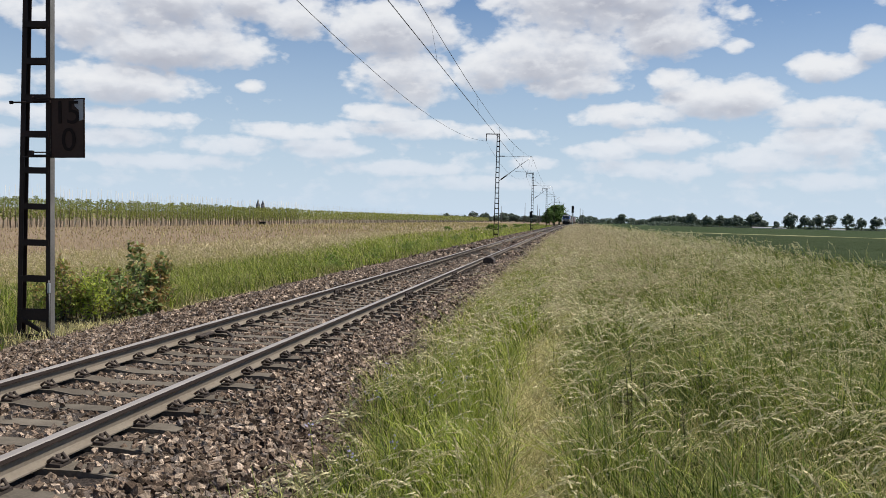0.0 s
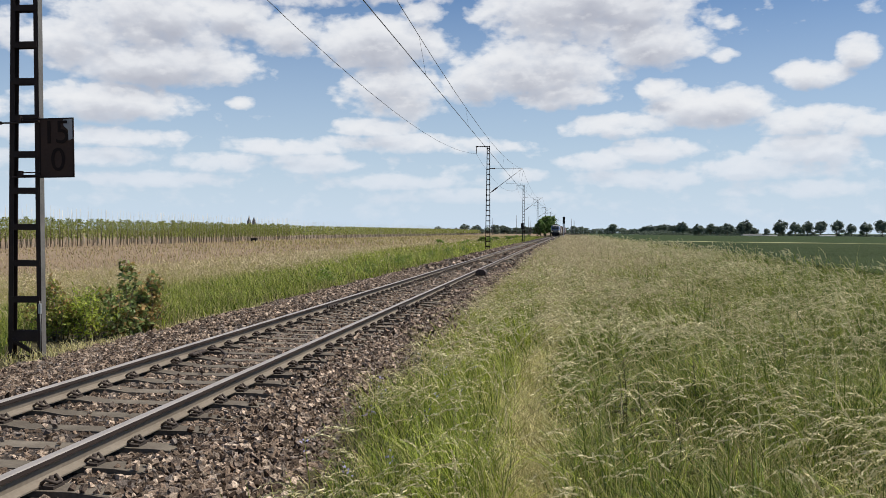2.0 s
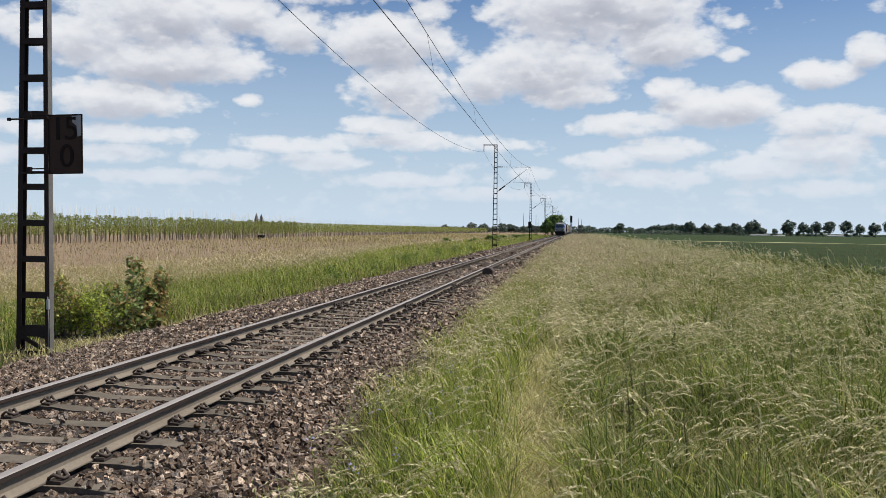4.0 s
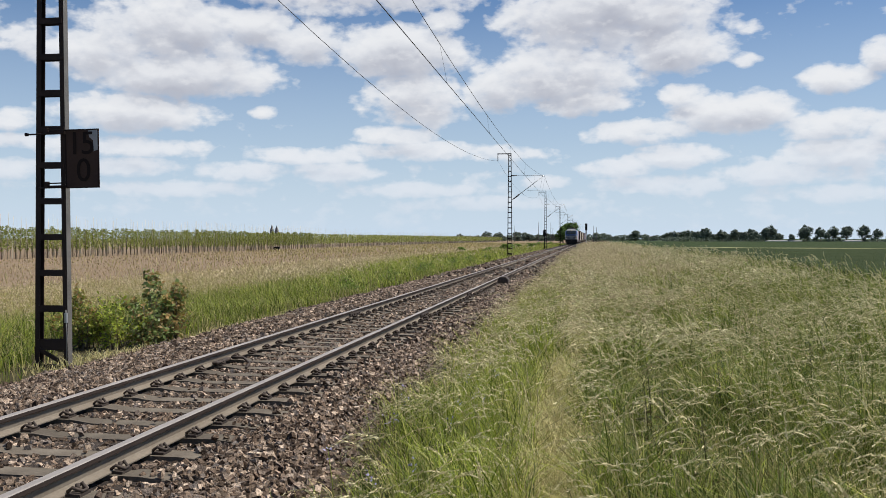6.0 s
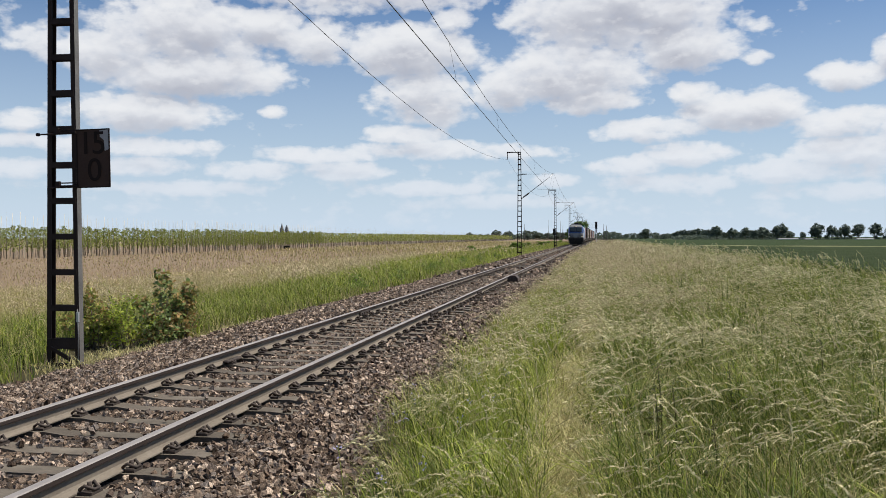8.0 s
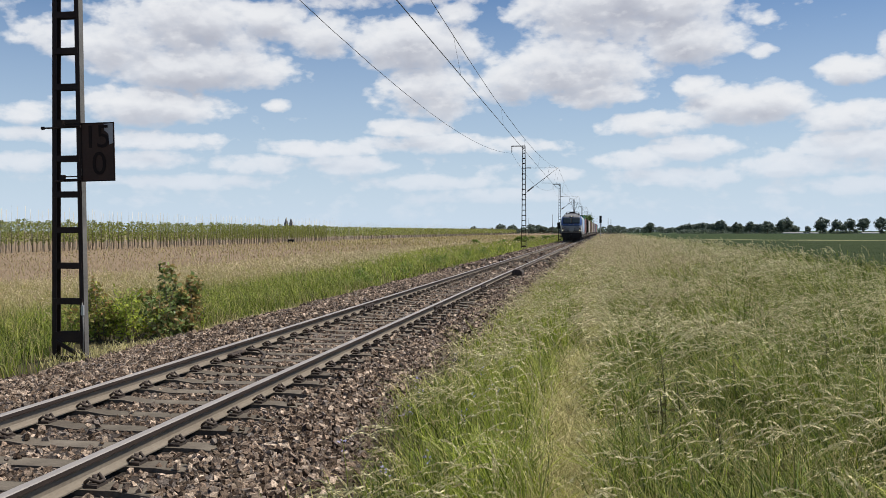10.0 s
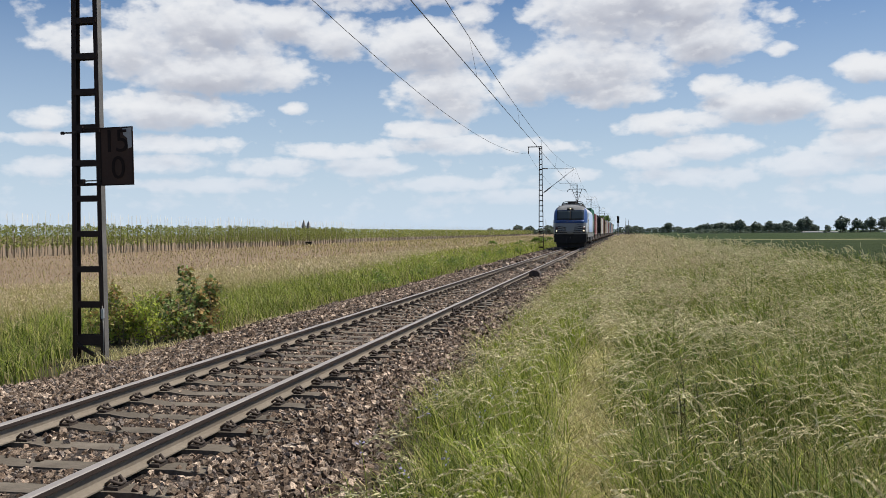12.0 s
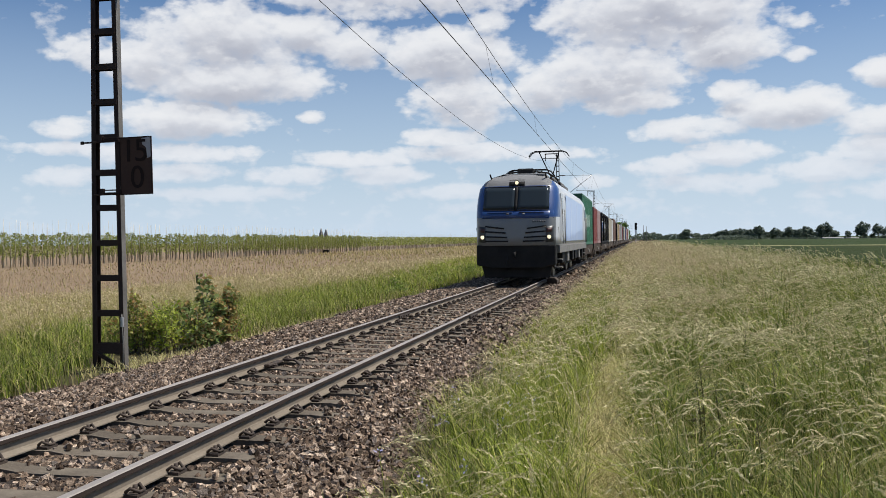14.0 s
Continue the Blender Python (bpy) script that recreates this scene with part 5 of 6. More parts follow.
M_SHRUB_DARK = leaf_material("dark_green_shrub_leaf", [(.09, .13, .038), (.20, .275, .08), (.34, .41, .16), (.05, .075, .024), (.42, .28, .12), (.26, .33, .11)], .48, .34)
M_SHRUB_RED = leaf_material("reddish_young_leaf", [(.34, .20, .075), (.46, .30, .12), (.22, .22, .065), (.38, .33, .10)], .38, .5)
M_SAPLING = leaf_material("sapling_leaf", [(.17, .205, .045), (.27, .30, .07), (.38, .39, .115), (.09, .115, .028), (.31, .33, .082)], .38)
# far leaves are greyed and blued in colour for the haze of distance
M_TREE = leaf_material("hazy_tree_leaf", [(.085, .108, .088), (.105, .132, .102), (.125, .155, .112), (.145, .178, .125)], .25)
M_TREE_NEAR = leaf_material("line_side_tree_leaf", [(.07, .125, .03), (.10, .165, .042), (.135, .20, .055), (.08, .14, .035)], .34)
M_WEED = leaf_material("fresh_weed_leaf", [(.15, .23, .04), (.22, .30, .06), (.11, .18, .03), (.27, .34, .08)], .38)
M_STAKE = material("pale_bamboo_stake", (.64, .59, .48), (.52, .46, .36), .8, scale=3.0, fine=30.0, bump=.2, depth=.003)


def leaf_cloud(centres, size, normal_up=.4):
    """Leaves as small folded quads round the given points."""
    n = len(centres)
    d = rng.normal(0, 1, (n, 3))
    d[:, 2] *= 1 - normal_up
    d /= np.linalg.norm(d, axis=1)[:, None]
    s = np.cross(d, rng.normal(0, 1, (n, 3)) * (1 - normal_up) + np.array([0, 0, 2.2]) * normal_up)
    s /= np.linalg.norm(s, axis=1)[:, None]
    L = (size * rng.uniform(.7, 1.3, n))[:, None]
    q = np.stack([centres - d * L * .5, centres + s * L * .28, centres + d * L * .5 + np.array([0, 0, -.15]) * L, centres - s * L * .28], 1)
    return q.reshape(-1, 3), np.arange(4 * n).reshape(-1, 4)


def crown_points(n, blobs):
    """Points spread near the surfaces of several lumps: (x, y, z, rx, rz)."""
    w = np.array([b[3] ** 2 * b[4] for b in blobs])
    pick = rng.choice(len(blobs), n, p=w / w.sum())
    b = np.array(blobs)[pick]
    d = rng.normal(0, 1, (n, 3))
    d /= np.linalg.norm(d, axis=1)[:, None]
    r = rng.uniform(.25, 1.0, n) ** .55
    return b[:, :3] + d * r[:, None] * np.column_stack([b[:, 3], b[:, 3], b[:, 4]])


def make_shrub(x, y, w, h, mats, leaves, size, label, top=None, stems=26):
    """Many shoots that rise and spread from the ground, with leaves set along their upper parts."""
    t = thing("shrub", label, "shrub", "shrubs beside the mast", m=pose(x, y, float(field_z(x))))
    bm = bmesh.new()
    pts, tips = [], []
    each = max(8, leaves // stems)
    for k in range(stems):
        a = rng.uniform(0, 2 * math.pi)
        out = rng.uniform(.05, 1.0) ** .7 * w
        tall = h * rng.uniform(.55, 1.1) * (1.05 - .5 * (out / w) ** 2)
        foot = np.array([rng.normal(0, .18) * w, rng.normal(0, .18) * w, -.05])
        end = np.array([out * math.cos(a), out * math.sin(a), tall])
        mid = foot * .45 + end * .55 + np.array([0, 0, .12 * h])
        u = rng.uniform(.22, 1.0, each)[:, None]
        line = (1 - u) ** 2 * foot + 2 * u * (1 - u) * mid + u ** 2 * end
        pts.append(line + rng.normal(0, .05 + .04 * w, line.shape) * (1.25 - u * .7))
        tips.append(end + rng.normal(0, .03, (10, 3)) + np.array([0, 0, 1.0]) * rng.uniform(-.10, .08, (10, 1)))
        tube(bm, [tuple(foot), tuple(foot * .25 + mid * .5 + end * .25), tuple(end)], [.012, .008, .003], 5)
    part("branchwork", bm, M_BARK, t)
    pts, tips = np.concatenate(pts), np.concatenate(tips)
    v, f = leaf_cloud(pts, size * rng.uniform(.6, 1.25, len(pts)), .25)
    ob = new("foliage", array_mesh("foliage", v, f, mats))
    ob.parent = t
    if top:
        v, f = leaf_cloud(tips, size * rng.uniform(.7, 1.2, len(tips)), .2)
        ob = new("shoot_foliage", array_mesh("shoot_foliage", v, f, top))
        ob.parent = t
        ob["kind"] = "stuff"
        ob["label"] = "reddish young shoots"
    return t


M_SHRUB_MIX = leaf_material("mixed_shrub_leaf", [(.20, .27, .045), (.46, .50, .09), (.09, .12, .026), (.44, .29, .12), (.58, .60, .15), (.12, .17, .04), (.28, .30, .08)], .35, .45)
make_shrub(-4.40, 14.5, .62, .92, M_SHRUB_MIX, 1500, .075, "low shrub of mixed green and reddish leaves", M_SHRUB_RED)
make_shrub(-3.80, 14.5, .58, .90, M_SHRUB, 1900, .070, "low yellow-green leafy shrub beside the ballast")
make_shrub(-3.55, 15.5, .66, 1.18, M_SHRUB_DARK, 1800, .110, "tall dark green shrub with reddish young shoots", M_SHRUB_RED, 21)
make_shrub(-3.38, 14.9, .48, .66, M_SHRUB_DARK, 1000, .080, "dense dark green shrub at the ballast's edge")
make_shrub(-3.15, 15.5, .36, .86, M_SHRUB_RED, 380, .085, "small reddish-brown shrub at the ballast's edge", None, 12)
for x, y, h in ((-4.4, 28.5, .5), (-3.9, 30.5, .42), (-4.7, 33.0, .6), (-4.1, 37.0, .5), (-4.6, 41.0, .65), (-3.9, 44.5, .6), (-4.3, 47.0, .75), (-5.2, 49.0, .7), (-4.8, 52.0, .7),
                (-4.0, 55.0, .6), (-4.6, 60.0, .8), (-4.2, 66.0, .7), (-5.0, 72.0, .9), (-4.4, 79.0, .8)):
    make_shrub(x, y, .55, h * .8, M_WEED, 420, .09, "small green weed shrub in the verge")


def sapling_meshes(k):
    h = 2.9 + .35 * k / 4
    bm = bmesh.new()
    tube(bm, [(0, 0, -.1), (.03 * (k - 2), .02, 1.3), (0, 0, h)], [.055, .042, .012], 5)
    stem = mesh_of("stem", bm, M_BARK)
    n = 420
    z = .75 + (h - .5) * rng.uniform(0, 1, n) ** .8
    r = .36 * np.sin(np.clip((z - .8) / (h - .3), 0, 1) * math.pi * .88 + .15) + .07
    a = rng.uniform(0, 2 * math.pi, n)
    rr = r * rng.uniform(.3, 1.1, n)
    v, f = leaf_cloud(np.column_stack([rr * np.cos(a), rr * np.sin(a), z]), np.full(n, .155))
    crown = array_mesh("crown", v, f, M_SAPLING)
    bm = bmesh.new()
    tube(bm, [(.06, 0, -.1), (.06 + .03 * (k - 2), .03, 4.3 + .12 * k)], [.026, .018], 4)
    return stem, crown, mesh_of("stake", bm, M_STAKE)


def make_nursery():
    kinds = [sapling_meshes(k) for k in range(5)]
    y = 58.0
    while y < 190.0:
        t = thing("nursery_sapling", "slender young tree tied to a tall thin stake", "sapling", "saplings of the nursery",
                  m=pose(-54 + rng.uniform(-.15, .15), y, -.60, rng.uniform(-2, 2), rng.uniform(-2, 2), rng.uniform(0, 360)))
        for name, me in zip(("stem", "crown", "stake"), kinds[int(rng.integers(5))]):
            ob = new(name, me)
            ob.parent = t
        y += rng.uniform(.75, 1.25)
    # rows behind, joined
    xs = []
    for row in range(8):
        x0 = -55.8 - 2.2 * row
        for y in np.arange(56.0, 640.0, 1.3 if row < 3 else 2.2):
            if row == 0 or y > 0:
                xs.append((x0 + rng.uniform(-.2, .2), y + rng.uniform(-.3, .3)))
    for y in np.arange(190.0, 640.0, 1.3):
        xs.append((-54 + rng.uniform(-.2, .2), y))
    xs = np.array(xs)
    n = len(xs)
    per = 16
    z = rng.uniform(1.0, 3.2, (n, per))
    pts = np.stack([xs[:, :1] + rng.normal(0, .22, (n, per)), xs[:, 1:] + rng.normal(0, .25, (n, per)), z - .6], -1).reshape(-1, 3)
    v, f = leaf_cloud(pts, np.full(len(pts), .38))
    tagged(new("sapling_rows", array_mesh("sapling_rows", v, f, M_SAPLING)), "dense rows of leafy nursery saplings", "saplings", kind="stuff")
    base = np.column_stack([xs, np.full(n, -.65)])
    v, f, _ = blade_arrays(base, np.full(n, 1.9), np.full(n, .11), rng.uniform(0, 6.28, n), np.full(n, .02), 1)
    tagged(new("sapling_stems", array_mesh("sapling_stems", v, f, M_BARK)), "bare stems below the nursery's leaves", "saplings", kind="stuff")
    some = rng.random(n) < .7
    v, f, _ = blade_arrays(base[some], rng.uniform(4.0, 5.1, some.sum()), np.full(some.sum(), .055), rng.uniform(0, 6.28, some.sum()), np.full(some.sum(), .02), 1)
    tagged(new("sapling_stakes", array_mesh("sapling_stakes", v, f, M_STAKE)), "tall thin pale stakes among the saplings", "stakes", kind="stuff")


make_nursery()


def tree_meshes(h, w, leaves, size, mat, tall=1.0):
    bm = bmesh.new()
    tube(bm, [(0, 0, -.4), (.03 * w, 0, h * .25), (0, .02 * w, h * .55), (0, 0, h * .85)], [.034 * h, .026 * h, .016 * h, .005 * h], 7)
    for k in range(6):
        a = k * 1.05 + rng.uniform(-.3, .3)
        z = h * rng.uniform(.28, .6)
        tube(bm, [(0, 0, z), (w * .25 * math.cos(a), w * .25 * math.sin(a), z + h * .12), (w * .42 * math.cos(a), w * .42 * math.sin(a), z + h * .2)], [.012 * h, .008 * h, .003 * h], 5)
    trunk = mesh_of("trunk", bm, M_BARK)
    blobs = [(0, 0, h * .55, w * .38, h * .36)]
    for k in range(13):
        a = rng.uniform(0, 2 * math.pi)
        zz = rng.uniform(.16, .88)
        rad = w * .34 * math.sin(min(1, (1.02 - zz) * 1.7) * math.pi / 2)
        blobs.append((rad * math.cos(a), rad * math.sin(a), h * zz, w * rng.uniform(.13, .22), h * rng.uniform(.09, .15)))
    v, f = leaf_cloud(crown_points(leaves, blobs), np.full(leaves, size))
    # dense twiggy cores inside the leaf clumps
    bm = bmesh.new()
    for bx, by, bz, rx, rz in blobs:
        core = bmesh.ops.create_icosphere(bm, subdivisions=1, radius=1.0)
        for vert in core["verts"]:
            k = .74 * rng.uniform(.75, 1.1)
            vert.co = Vector((bx + vert.co.x * rx * k, by + vert.co.y * rx * k, bz + vert.co.z * rz * k))
    cv = np.array([tuple(vert.co) for vert in bm.verts])
    bm.verts.index_update()
    cf = np.array([[vert.index for vert in face.verts] for face in bm.faces])
    bm.free()
    tri = [tuple(int(i) for i in q) for q in cf]
    me = bpy.data.meshes.new("crown")
    me.from_pydata([tuple(p) for p in v] + [tuple(p) for p in cv], [], [tuple(int(i) for i in q) for q in f] + [tuple(i + len(v) for i in q) for q in tri])
    me.materials.append(mat)
    return trunk, me


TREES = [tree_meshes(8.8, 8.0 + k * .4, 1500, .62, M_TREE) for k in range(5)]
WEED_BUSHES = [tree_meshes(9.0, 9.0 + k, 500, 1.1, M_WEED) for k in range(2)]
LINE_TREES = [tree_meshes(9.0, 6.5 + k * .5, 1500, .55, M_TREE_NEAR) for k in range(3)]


def plant_tree(x, y, scale, kinds, label, group, z=-.7, wide=1.0):
    m = Matrix.LocRotScale((x, y, z), Euler((0, 0, rng.uniform(0, 6.28))), (scale * wide, scale * wide, scale))
    t = thing("tree", label, "tree", group, m=m)
    for name, me in zip(("trunk", "crown"), kinds[int(rng.integers(len(kinds)))]):
        ob = new(name, me)
        ob.parent = t


def at_bearing(deg, d):
    return EYE[0] + d * math.tan(radians(deg)), d


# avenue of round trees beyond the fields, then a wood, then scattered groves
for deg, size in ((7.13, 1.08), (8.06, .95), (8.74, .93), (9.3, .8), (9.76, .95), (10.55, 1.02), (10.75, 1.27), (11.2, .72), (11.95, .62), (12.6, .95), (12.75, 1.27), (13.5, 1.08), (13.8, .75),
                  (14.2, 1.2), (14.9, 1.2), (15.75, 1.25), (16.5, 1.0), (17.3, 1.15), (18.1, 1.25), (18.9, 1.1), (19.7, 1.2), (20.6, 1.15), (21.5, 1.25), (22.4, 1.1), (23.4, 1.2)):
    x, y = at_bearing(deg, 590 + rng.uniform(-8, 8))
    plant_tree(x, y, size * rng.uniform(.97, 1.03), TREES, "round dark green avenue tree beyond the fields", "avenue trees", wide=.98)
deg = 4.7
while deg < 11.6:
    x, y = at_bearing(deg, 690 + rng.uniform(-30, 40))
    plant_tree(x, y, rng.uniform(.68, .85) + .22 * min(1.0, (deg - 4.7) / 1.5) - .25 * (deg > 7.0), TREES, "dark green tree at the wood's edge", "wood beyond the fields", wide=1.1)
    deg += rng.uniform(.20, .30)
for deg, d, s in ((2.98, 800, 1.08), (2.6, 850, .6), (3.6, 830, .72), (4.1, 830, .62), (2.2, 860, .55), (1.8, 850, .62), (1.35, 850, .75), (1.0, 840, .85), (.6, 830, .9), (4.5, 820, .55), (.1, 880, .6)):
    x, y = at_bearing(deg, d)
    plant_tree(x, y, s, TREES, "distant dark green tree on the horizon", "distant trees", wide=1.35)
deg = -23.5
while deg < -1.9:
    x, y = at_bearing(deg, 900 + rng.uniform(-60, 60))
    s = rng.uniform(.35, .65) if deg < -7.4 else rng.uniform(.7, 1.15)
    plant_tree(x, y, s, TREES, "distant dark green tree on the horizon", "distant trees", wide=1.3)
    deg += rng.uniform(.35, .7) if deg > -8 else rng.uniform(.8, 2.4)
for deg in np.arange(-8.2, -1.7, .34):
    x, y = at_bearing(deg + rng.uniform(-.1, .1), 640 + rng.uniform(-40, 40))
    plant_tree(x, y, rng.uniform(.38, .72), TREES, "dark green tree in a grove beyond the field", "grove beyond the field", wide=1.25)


def far_hedge(deg0, deg1, d, h, label):
    n = int((deg1 - deg0) * 420)
    a = np.radians(rng.uniform(deg0, deg1, n))
    top = h * (.6 + .4 * patchy(a * 170, a * 90))
    pts = np.column_stack([EYE[0] + d * np.tan(a) + rng.normal(0, 1, n), d + rng.normal(0, 4, n), -.7 + rng.uniform(0, 1, n) ** .7 * top])
    v, f = leaf_cloud(pts, np.full(n, d / 520))
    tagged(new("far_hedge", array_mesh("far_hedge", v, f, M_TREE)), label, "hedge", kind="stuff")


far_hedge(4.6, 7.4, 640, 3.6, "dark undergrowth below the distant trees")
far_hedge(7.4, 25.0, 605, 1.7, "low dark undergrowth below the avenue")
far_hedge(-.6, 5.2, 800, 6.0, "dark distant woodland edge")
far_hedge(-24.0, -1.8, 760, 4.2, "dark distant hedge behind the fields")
# clump beside the line
for x, y, s in ((-5.8, 372, .66), (-3.9, 380, .84), (-2.2, 392, .86), (-7.4, 384, .55), (-4.8, 396, .86)):
    plant_tree(x + float(bend(y)) - 1.0, y, s * 1.22, LINE_TREES, "leafy green tree close beside the railway", "trees beside the line", z=-.5)
for y in np.arange(120.0, 340.0, 11.0):
    x = -7.5 - rng.uniform(0, 5)
    plant_tree(x, y, rng.uniform(.08, .15), WEED_BUSHES, "low green bush in the lineside verge", "lineside bushes", z=-.6, wide=1.5)

# ---- fields beyond the meadow ----
M_CROP_TOP = material("green_cereal_crop", (.028, .039, .015), (.042, .056, .021), .9, scale=.12, fine=5.0, bump=1.0, depth=.10, spec=.05)
M_MAIZE = material("dark_green_far_crop", (.032, .046, .018), (.042, .060, .023), .9, scale=.15, fine=3.0, bump=1.0, depth=.15, spec=.05)
M_TRACK = material("pale_dry_field_track", (.40, .36, .20), (.33, .31, .16), .95, scale=.3, fine=4.0, bump=.3, depth=.02, spec=.1)


def track_y(x):
    """The slanting field track on the far side of the cereal field."""
    return 173.0 - .59 * min(x, 130.0)


def crop_field(name, label, x0, x1, near, far, top, base, mat, nx, ny):
    xs = np.array([x0 + (x1 - x0) * (k / nx) ** 2 for k in range(nx + 1)])
    verts = []
    for j in range(ny + 1):
        for i, x in enumerate(xs):
            y = near(x) + (far(x) - near(x)) * j / ny
            e = i in (0, nx) or j in (0, ny)
            verts.append((x + float(bend(y)), y, base if e else top + rng.uniform(-.04, .04)))
    n = nx + 1
    faces = [(j * n + i, j * n + i + 1, j * n + n + i + 1, j * n + n + i) for j in range(ny) for i in range(nx)]
    tagged(new(name, array_mesh(name, verts, faces, mat)), label, "field", kind="stuff")


crop_field("cereal_field", "even green cereal field beside the meadow", 16.3, 420.0, lambda x: -30.0, track_y, -.02, -.75, M_CROP_TOP, 60, 150)
crop_field("far_crop", "dark green taller crop beyond the field track", 16.0, 560.0, lambda x: track_y(x) + 4.6, lambda x: 560.0, -.20, -.8, M_MAIZE, 50, 60)
crop_field("field_track", "pale strip of dry grass between the crop fields", 15.0, 560.0, lambda x: track_y(x) + .2, lambda x: track_y(x) + 4.2, .02, -.85, M_TRACK, 40, 4)


def near_crop():
    x, y = scatter(16.2, 42.0, 24.0, 110.0, 18)
    keep = (x < 5.0 + .42 * y) & (rng.random(len(x)) < np.clip(1.5 - (y - 24) / 70, .15, 1))
    x, y = x[keep], y[keep]
    n = len(x)
    v, f, _ = blade_arrays(np.column_stack([x, y, np.full(n, -.5)]), rng.uniform(.45, .66, n), np.full(n, .035), wind(n, math.pi, 1.0), np.abs(rng.normal(.3, .15, n)), 2)
    tagged(new("cereal_blades", array_mesh("cereal_blades", v, f, M_CEREAL)), "upright green cereal blades at the field's edge", "crop", kind="stuff")


M_CEREAL = leaf_material("cereal_blade", [(.030, .046, .017), (.045, .066, .025), (.06, .082, .032)], .25)
near_crop()

# ---- far buildings, signals, poles ----
M_SHED = material("white_far_wall", (.68, .68, .67), (.58, .58, .57), .8, scale=.4, fine=4.0, bump=.05, depth=.01)
M_SHED_ROOF = material("grey_far_roof", (.26, .25, .25), (.20, .19, .19), .8, scale=.5, fine=5.0, bump=.1, depth=.02)
M_SPIRE = material("slate_spire", (.07, .075, .085), (.10, .105, .115), .8, scale=.5, fine=4.0, bump=.1, depth=.02)
M_BRICK = material("church_brick", (.12, .125, .14), (.10, .105, .12), .9, scale=.5, fine=5.0, bump=.2, depth=.02)


def make_shed(deg, d, w, h):
    x, y = at_bearing(deg, d)
    t = thing("farm_shed", "low white farm shed among distant trees", "shed", "distant sheds", m=pose(x, y, -.8))
    bm = bmesh.new()
    box(bm, -w / 2, w / 2, 0, 9, 0, h)
    part("wall", bm, M_SHED, t)
    bm = bmesh.new()
    prism(bm, [(-.4, h), (9.4, h), (4.5, h + .5)], "x", -w / 2 - .3, w / 2 + .3)
    part("roof", bm, M_SHED_ROOF, t)
    for k in range(4):
        bm = bmesh.new()
        xx = -w / 2 + w * (k + .5) / 4
        box(bm, xx - .8, xx + .8, -.06, .06, .4, h - .5)
        part("window", bm, M_PANE, t)


for deg, d, w, h in ((11.2, 575, 11, .9), (12.2, 580, 7, .8), (15.3, 580, 9, .9), (19.6, 580, 9, 1.0), (3.95, 840, 9, 4.0)):
    make_shed(deg, d, w, h)


def make_church():
    x, y = at_bearing(-19.35, 1500)
    t = thing("church", "distant church with two dark pointed spires", "church", m=pose(x, y, -.8))
    for dx, hh in ((-4.0, 27.0), (4.5, 25.0)):
        bm = bmesh.new()
        box(bm, dx - 2.8, dx + 2.8, -2.8, 2.8, 0, 15)
        part("tower", bm, M_BRICK, t)
        bm = bmesh.new()
        tip = bm.verts.new((dx, 0, hh))
        q = [bm.verts.new((dx + a * 3.0, b * 3.0, 14.8)) for a, b in ((-1, -1), (1, -1), (1, 1), (-1, 1))]
        for k in range(4):
            bm.faces.new((q[k], q[(k + 1) % 4], tip))
        bm.faces.new(q[::-1])
        part("spire", bm, M_SPIRE, t)
    bm = bmesh.new()
    box(bm, -7, 7, 2.8, 30, 0, 9)
    part("nave", bm, M_BRICK, t)


make_church()


def make_signal(x, y, top, head_h, head_w, label, plate):
    t = thing("railway_signal", label, "signal", "signals of the line", m=pose(x, y, 0))
    bm = bmesh.new()
    tube(bm, [(0, 0, -.6), (0, 0, top - .1)], .07, 8)
    part("post", bm, M_SHED if plate else M_BLACK, t)
    bm = bmesh.new()
    box(bm, -head_w / 2, head_w / 2, -.14, .10, top - head_h, top)
    part("head", bm, M_BLACK, t, "black signal head", bevel=.03)
    for k in range(2):
        bm = bmesh.new()
        tube(bm, [(0, -.13, top - head_h * (.3 + .4 * k)), (0, -.36, top - head_h * (.3 + .4 * k) + .02)], head_w * .2, 10)
        part("hood", bm, M_BLACK, t)
    if plate:
        bm = bmesh.new()
        box(bm, -.20, .20, -.10, -.07, top - head_h - .95, top - head_h - .1)
        part("plate", bm, M_SHED, t, "white plate below the head")
    bm = bmesh.new()
    for z in np.arange(.2, top - head_h, .4):
        box(bm, .07, .30, -.02, .02, z, z + .03)
    part("ladder", bm, M_GALV, t)


make_signal(4.05 + float(bend(220)) - .4, 220, 5.1, 1.65, .55, "tall black line-side signal on a white post", True)
make_signal(-2.95, 158.0, 2.95, 1.05, .48, "low black signal beside a mast", False)


def make_pole(x, y, h, arm):
    t = thing("distant_pole", "slim grey pole far off beyond the field", "pole", "distant poles", m=pose(x, y, -.6))
    bm = bmesh.new()
    tube(bm, [(0, 0, 0), (0, 0, h)], [.22, .10], 6)
    part("shaft", bm, M_ROOF, t)
    if arm:
        bm = bmesh.new()
        beam(bm, (0, 0, h * .55), (-arm, 0, h * .30), .14)
        part("arm", bm, M_ROOF, t)


for deg, d, h, arm in ((-4.42, 520, 9.5, 0), (-2.95, 540, 12.0, 0), (-2.18, 520, 11.0, 0), (-2.05, 530, 8.5, 2.4), (.45, 420, 8.0, 0), (.62, 430, 7.4, 1.0)):
    x, y = at_bearing(deg, d)
    make_pole(x, y, h, arm)

# ---- small things along the track ----
M_SIGN = material("weathered_brown_sign", (.078, .047, .035), (.060, .036, .028), .8, scale=3.0, fine=30.0, bump=.1, depth=.002, spec=.12)
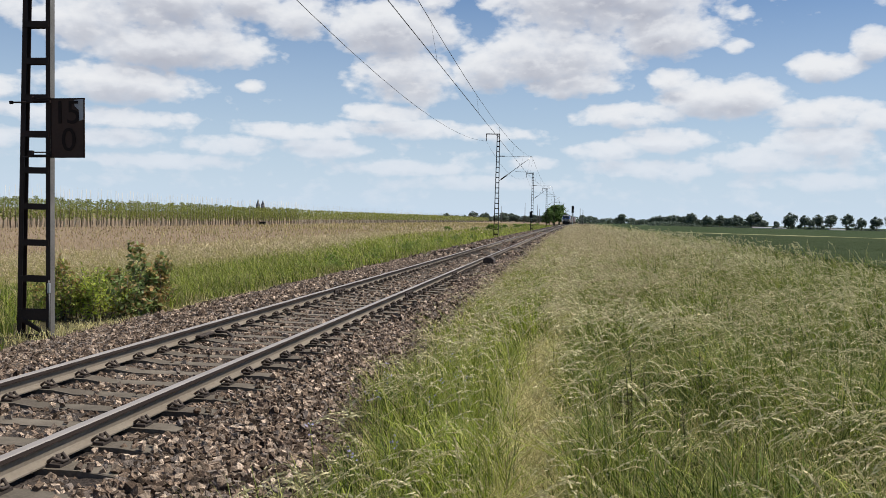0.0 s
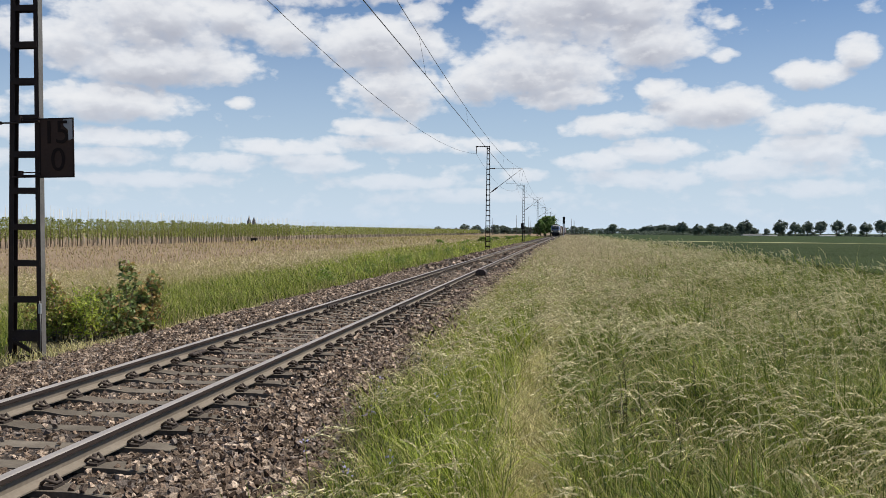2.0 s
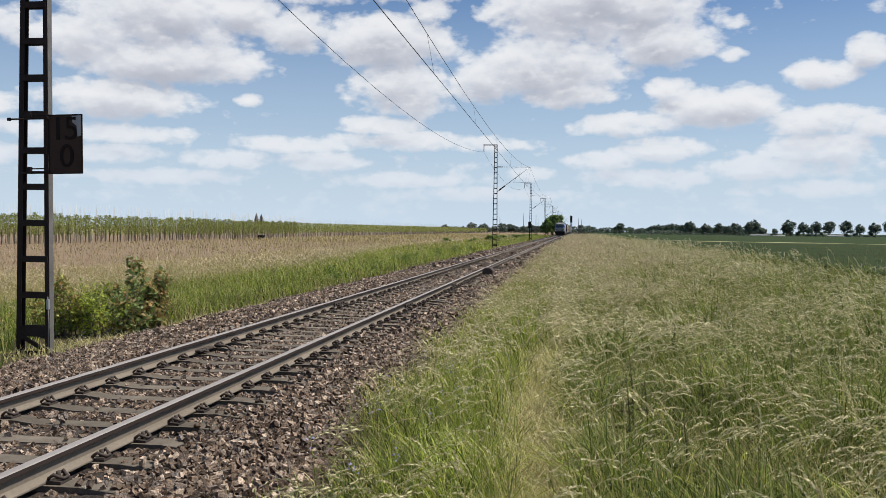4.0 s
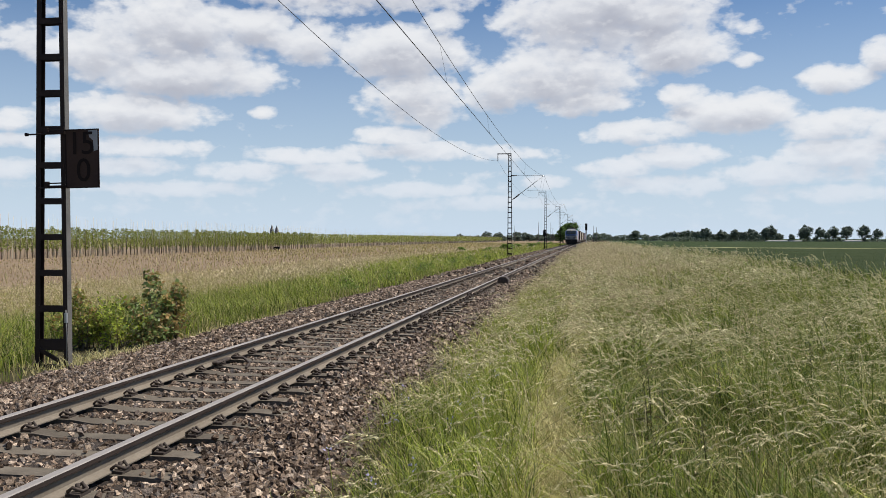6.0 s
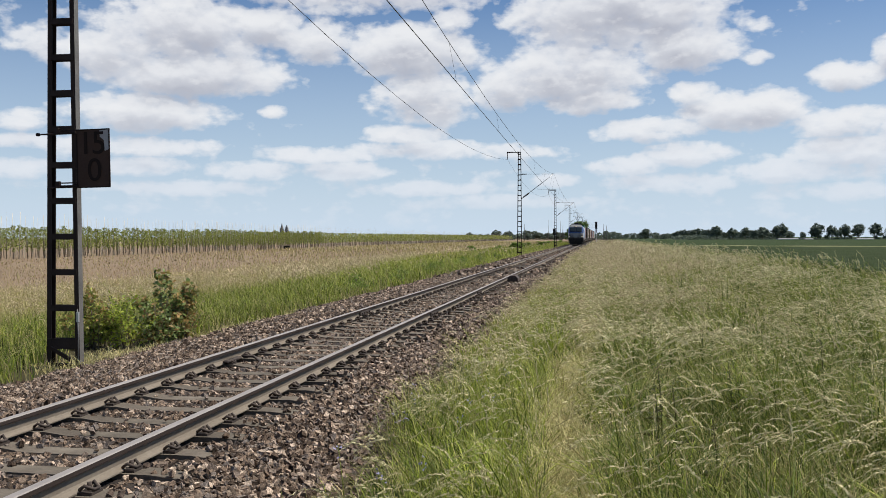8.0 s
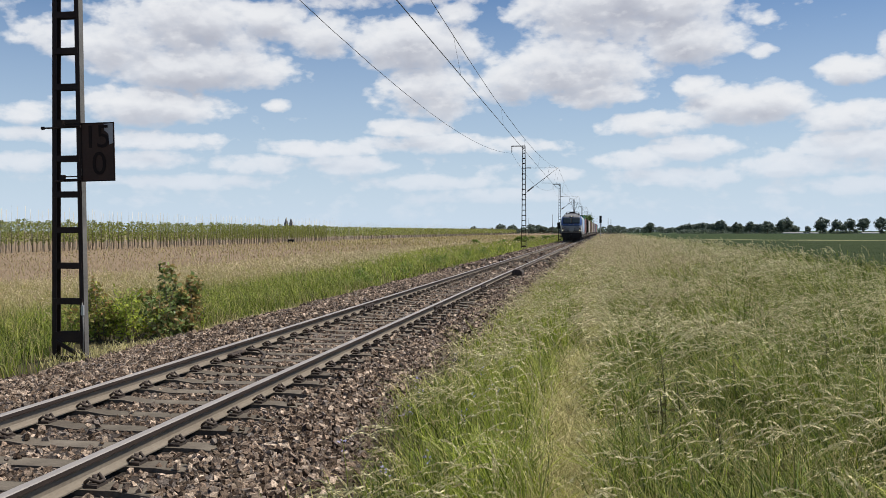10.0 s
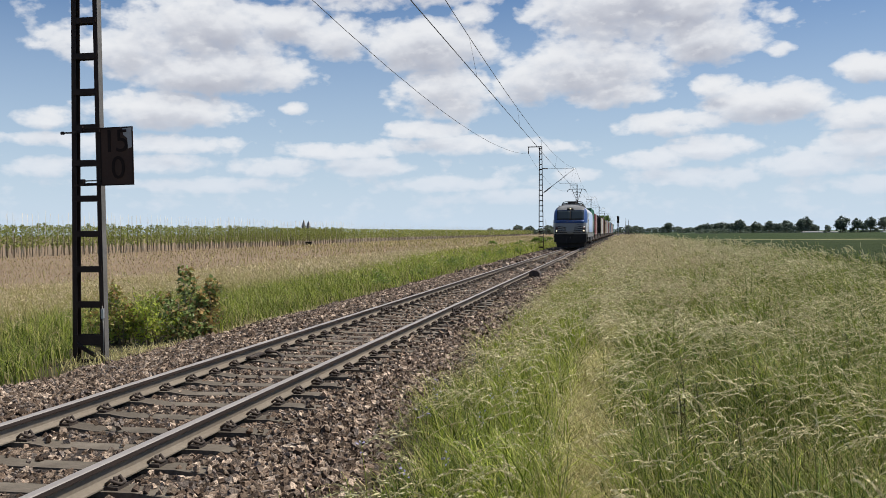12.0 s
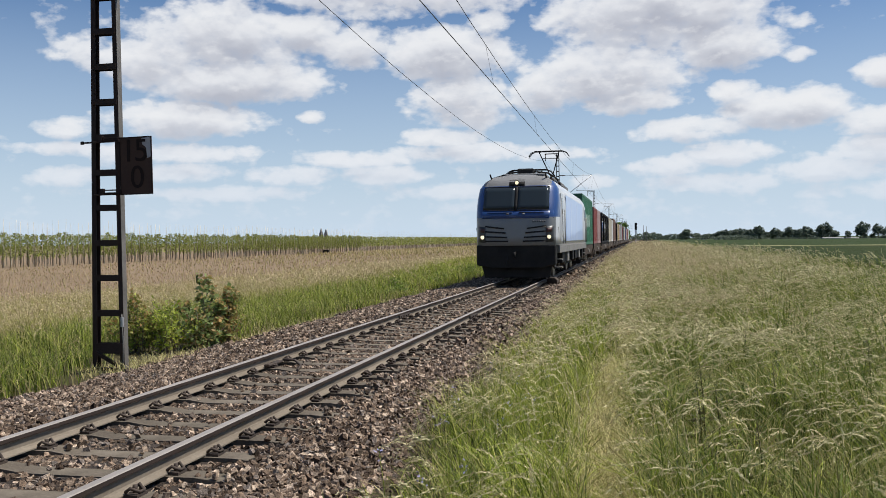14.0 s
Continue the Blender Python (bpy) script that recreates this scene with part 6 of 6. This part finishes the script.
M_DIGIT = material("dark_sign_digits", (.022, .014, .012), (.028, .018, .015), .75, scale=6.0, fine=40.0, bump=0, spec=.1)
M_WORN = material("flaked_pale_metal", (.42, .40, .39), (.34, .32, .31), .7, scale=8.0, fine=50.0, bump=.1, depth=.001)


def make_sign():
    t = thing("distance_sign", "dark weathered plate reading 15 and 0 on a mast", "sign", m=pose(-2.865, 11.97, 2.645, 0, -.9, 0))
    bm = bmesh.new()
    box(bm, -.255, .255, -.006, .006, -.415, .415)
    part("plate", bm, M_SIGN, t, bevel=.003)
    bm = bmesh.new()
    for x0, x1, z0, z1 in ((-.255, .255, .400, .415), (-.255, .255, -.415, -.400), (-.255, -.240, -.40, .40), (.240, .255, -.40, .40)):
        box(bm, x0, x1, -.012, -.005, z0, z1)
    part("rim", bm, M_DIGIT, t)
    for char, x, z in (("1", -.11, .20), ("5", .09, .20), ("0", .02, -.18)):
        text_part("digit", char, .46, t, pose(x, -.012, z, 90, 0, 0), M_DIGIT, .003)
    bm = bmesh.new()
    prism(bm, [(.10, .39), (.24, .40), (.24, .12), (.18, .10), (.17, .25), (.11, .30)], "y", -.0105, -.0070)
    part("flaked_corner", bm, M_WORN, t, "flaked pale corner")
    for z in (.40, -.36):
        bm = bmesh.new()
        box(bm, -.56, -.24, -.05, -.02, z + .012, z + .028)
        box(bm, -.56, -.24, -.05, -.02, z - .028, z - .012)
        box(bm, -.56, -.50, -.06, -.01, z - .045, z + .045)
        tube(bm, [(-.84 if z > 0 else -.66, -.03, z - .04), (-.24, -.03, z - .04)], .013, 6)
        if z > 0:
            tube(bm, [(-.85, -.03, z - .04), (-.81, -.03, z - .04)], .026, 6)
        part("clamp", bm, M_MAST, t)


make_sign()


def make_rail_box():
    t = thing("track_side_box", "dark low equipment box beside the rail", "equipment", m=pose(1.06, 34.6, -.22))
    bm = bmesh.new()
    prism(bm, [(-.20, 0), (.20, 0), (.20, .20), (.10, .30), (-.12, .30), (-.20, .22)], "y", -.35, .35)
    part("housing", bm, M_CLIP, t, bevel=.015)
    bm = bmesh.new()
    box(bm, -.30, -.16, -.25, .25, .02, .08)
    part("bracket", bm, M_CLIP, t)
    bm = bmesh.new()
    tube(bm, [(.2, 0, .08), (.5, -.05, .06), (.95, .0, .03), (1.3, .1, -.05)], .03, 6)
    part("cable", bm, M_CLIP, t, "black cable")


make_rail_box()


def make_joint(x, y):
    t = thing("rail_joint", "bolted insulated joint plates on the rail", "joint", "rail joints", m=pose(x, y, 0))
    for s in (-1, 1):
        bm = bmesh.new()
        box(bm, s * .030 - .012, s * .030 + .012, -.42, .42, -.125, -.045)
        part("fishplate", bm, M_CLIP, t, bevel=.006)
        for k in (-.3, -.1, .1, .3):
            bm = bmesh.new()
            tube(bm, [(s * .04, k, -.085), (s * .065, k, -.085)], .02, 6)
            part("bolt", bm, M_CLIP, t)


for x, y in ((RAIL_X, 19.0), (RAIL_X, 26.5), (-RAIL_X, 19.0)):
    make_joint(x, y)


def make_detector():
    t = thing("wheel_detector", "black wheel detector clamped inside the rail", "equipment", m=pose(-RAIL_X, 11.6, 0))
    bm = bmesh.new()
    box(bm, .06, .14, -.24, .24, -.135, -.095)
    part("body", bm, M_CLIP, t, bevel=.012)
    bm = bmesh.new()
    tube(bm, [(.11, .3, -.10), (.25, .4, -.12), (.45, .1, -.15), (.55, -.3, -.16)], .018, 6)
    part("cable", bm, M_CLIP, t)


make_detector()


def mast_foot_details():
    bm = bmesh.new()
    beam(bm, (-3.58, 12.02, -.06), (-3.24, 12.02, -.24), .04, .05)
    beam(bm, (-3.60, 12.02, -.30), (-3.20, 12.02, -.30), .05, .05)
    t = thing("mast_foot_bracing", "dark bent bracing at the mast's foot", "bracing", m=pose(0, 0, 0))
    part("brace", bm, M_MAST, t)
    t2 = thing("earthing_cable", "grey earthing cable running down the mast leg", "cable", m=pose(-3.155, 12.02, 0))
    bm = bmesh.new()
    tube(bm, [(0, 0, -.42), (.01, 0, .1), (-.005, 0, .50)], .008, 6)
    part("cable", bm, M_SKIRT, t2)
    bm = bmesh.new()
    box(bm, -.016, .016, -.02, .02, .32, .46)
    part("clamp", bm, M_GALV, t2)


mast_foot_details()


def make_trough():
    t = thing("field_trough", "small dark trough standing beside the nursery", "trough", m=pose(-51.5, 160.0, -.6))
    bm = bmesh.new()
    prism(bm, [(-.5, .18), (-.55, .65), (.55, .65), (.5, .18)], "y", -.35, .35)
    part("tub", bm, M_BLACK, t, bevel=.04)
    for x in (-.4, .4):
        bm = bmesh.new()
        box(bm, x - .06, x + .06, -.3, .3, -.05, .20)
        part("foot", bm, M_BLACK, t)


make_trough()
# ---- what moves ----
SPEED, AT_END = 24.3, 32.0                 # metres a second; where the locomotive's tip is at 14 s


def motions():
    for ob, back in TRAIN:
        z = DECK if ob.name.startswith(("freight_container", "tank_container")) else 0.0
        rows = []
        for k in range(15):
            y = AT_END + SPEED * (14.0 - k) + back
            rows.append((float(k), pose(float(bend(y)), y, z, 0, 0, -math.degrees(3.0e-5 * max(0.0, y - 45.0)))))
        walk(ob, rows)
    # wheels roll towards the camera; the nearest vehicles only
    for ob, y, r in ROLLING[:16]:
        rows, steps = [], 14 * FPS
        for k in range(steps + 1):
            t = k / FPS
            rows.append((t, pose(0, y, r) @ Matrix.Rotation(SPEED * t / r, 4, "X")))
        walk(ob, rows)
    for ob, amp, phase in SWAY:
        base = ob.matrix_basis.copy()
        rows = []
        for k in range(29):
            t = k * .5
            a = amp * (.6 * math.sin(1.7 * t + phase) + .4 * math.sin(3.1 * t + phase * 2.3))
            rows.append((t, base @ pose(0, 0, 0, a * .4, -a, 0)))
        walk(ob, rows)


motions()
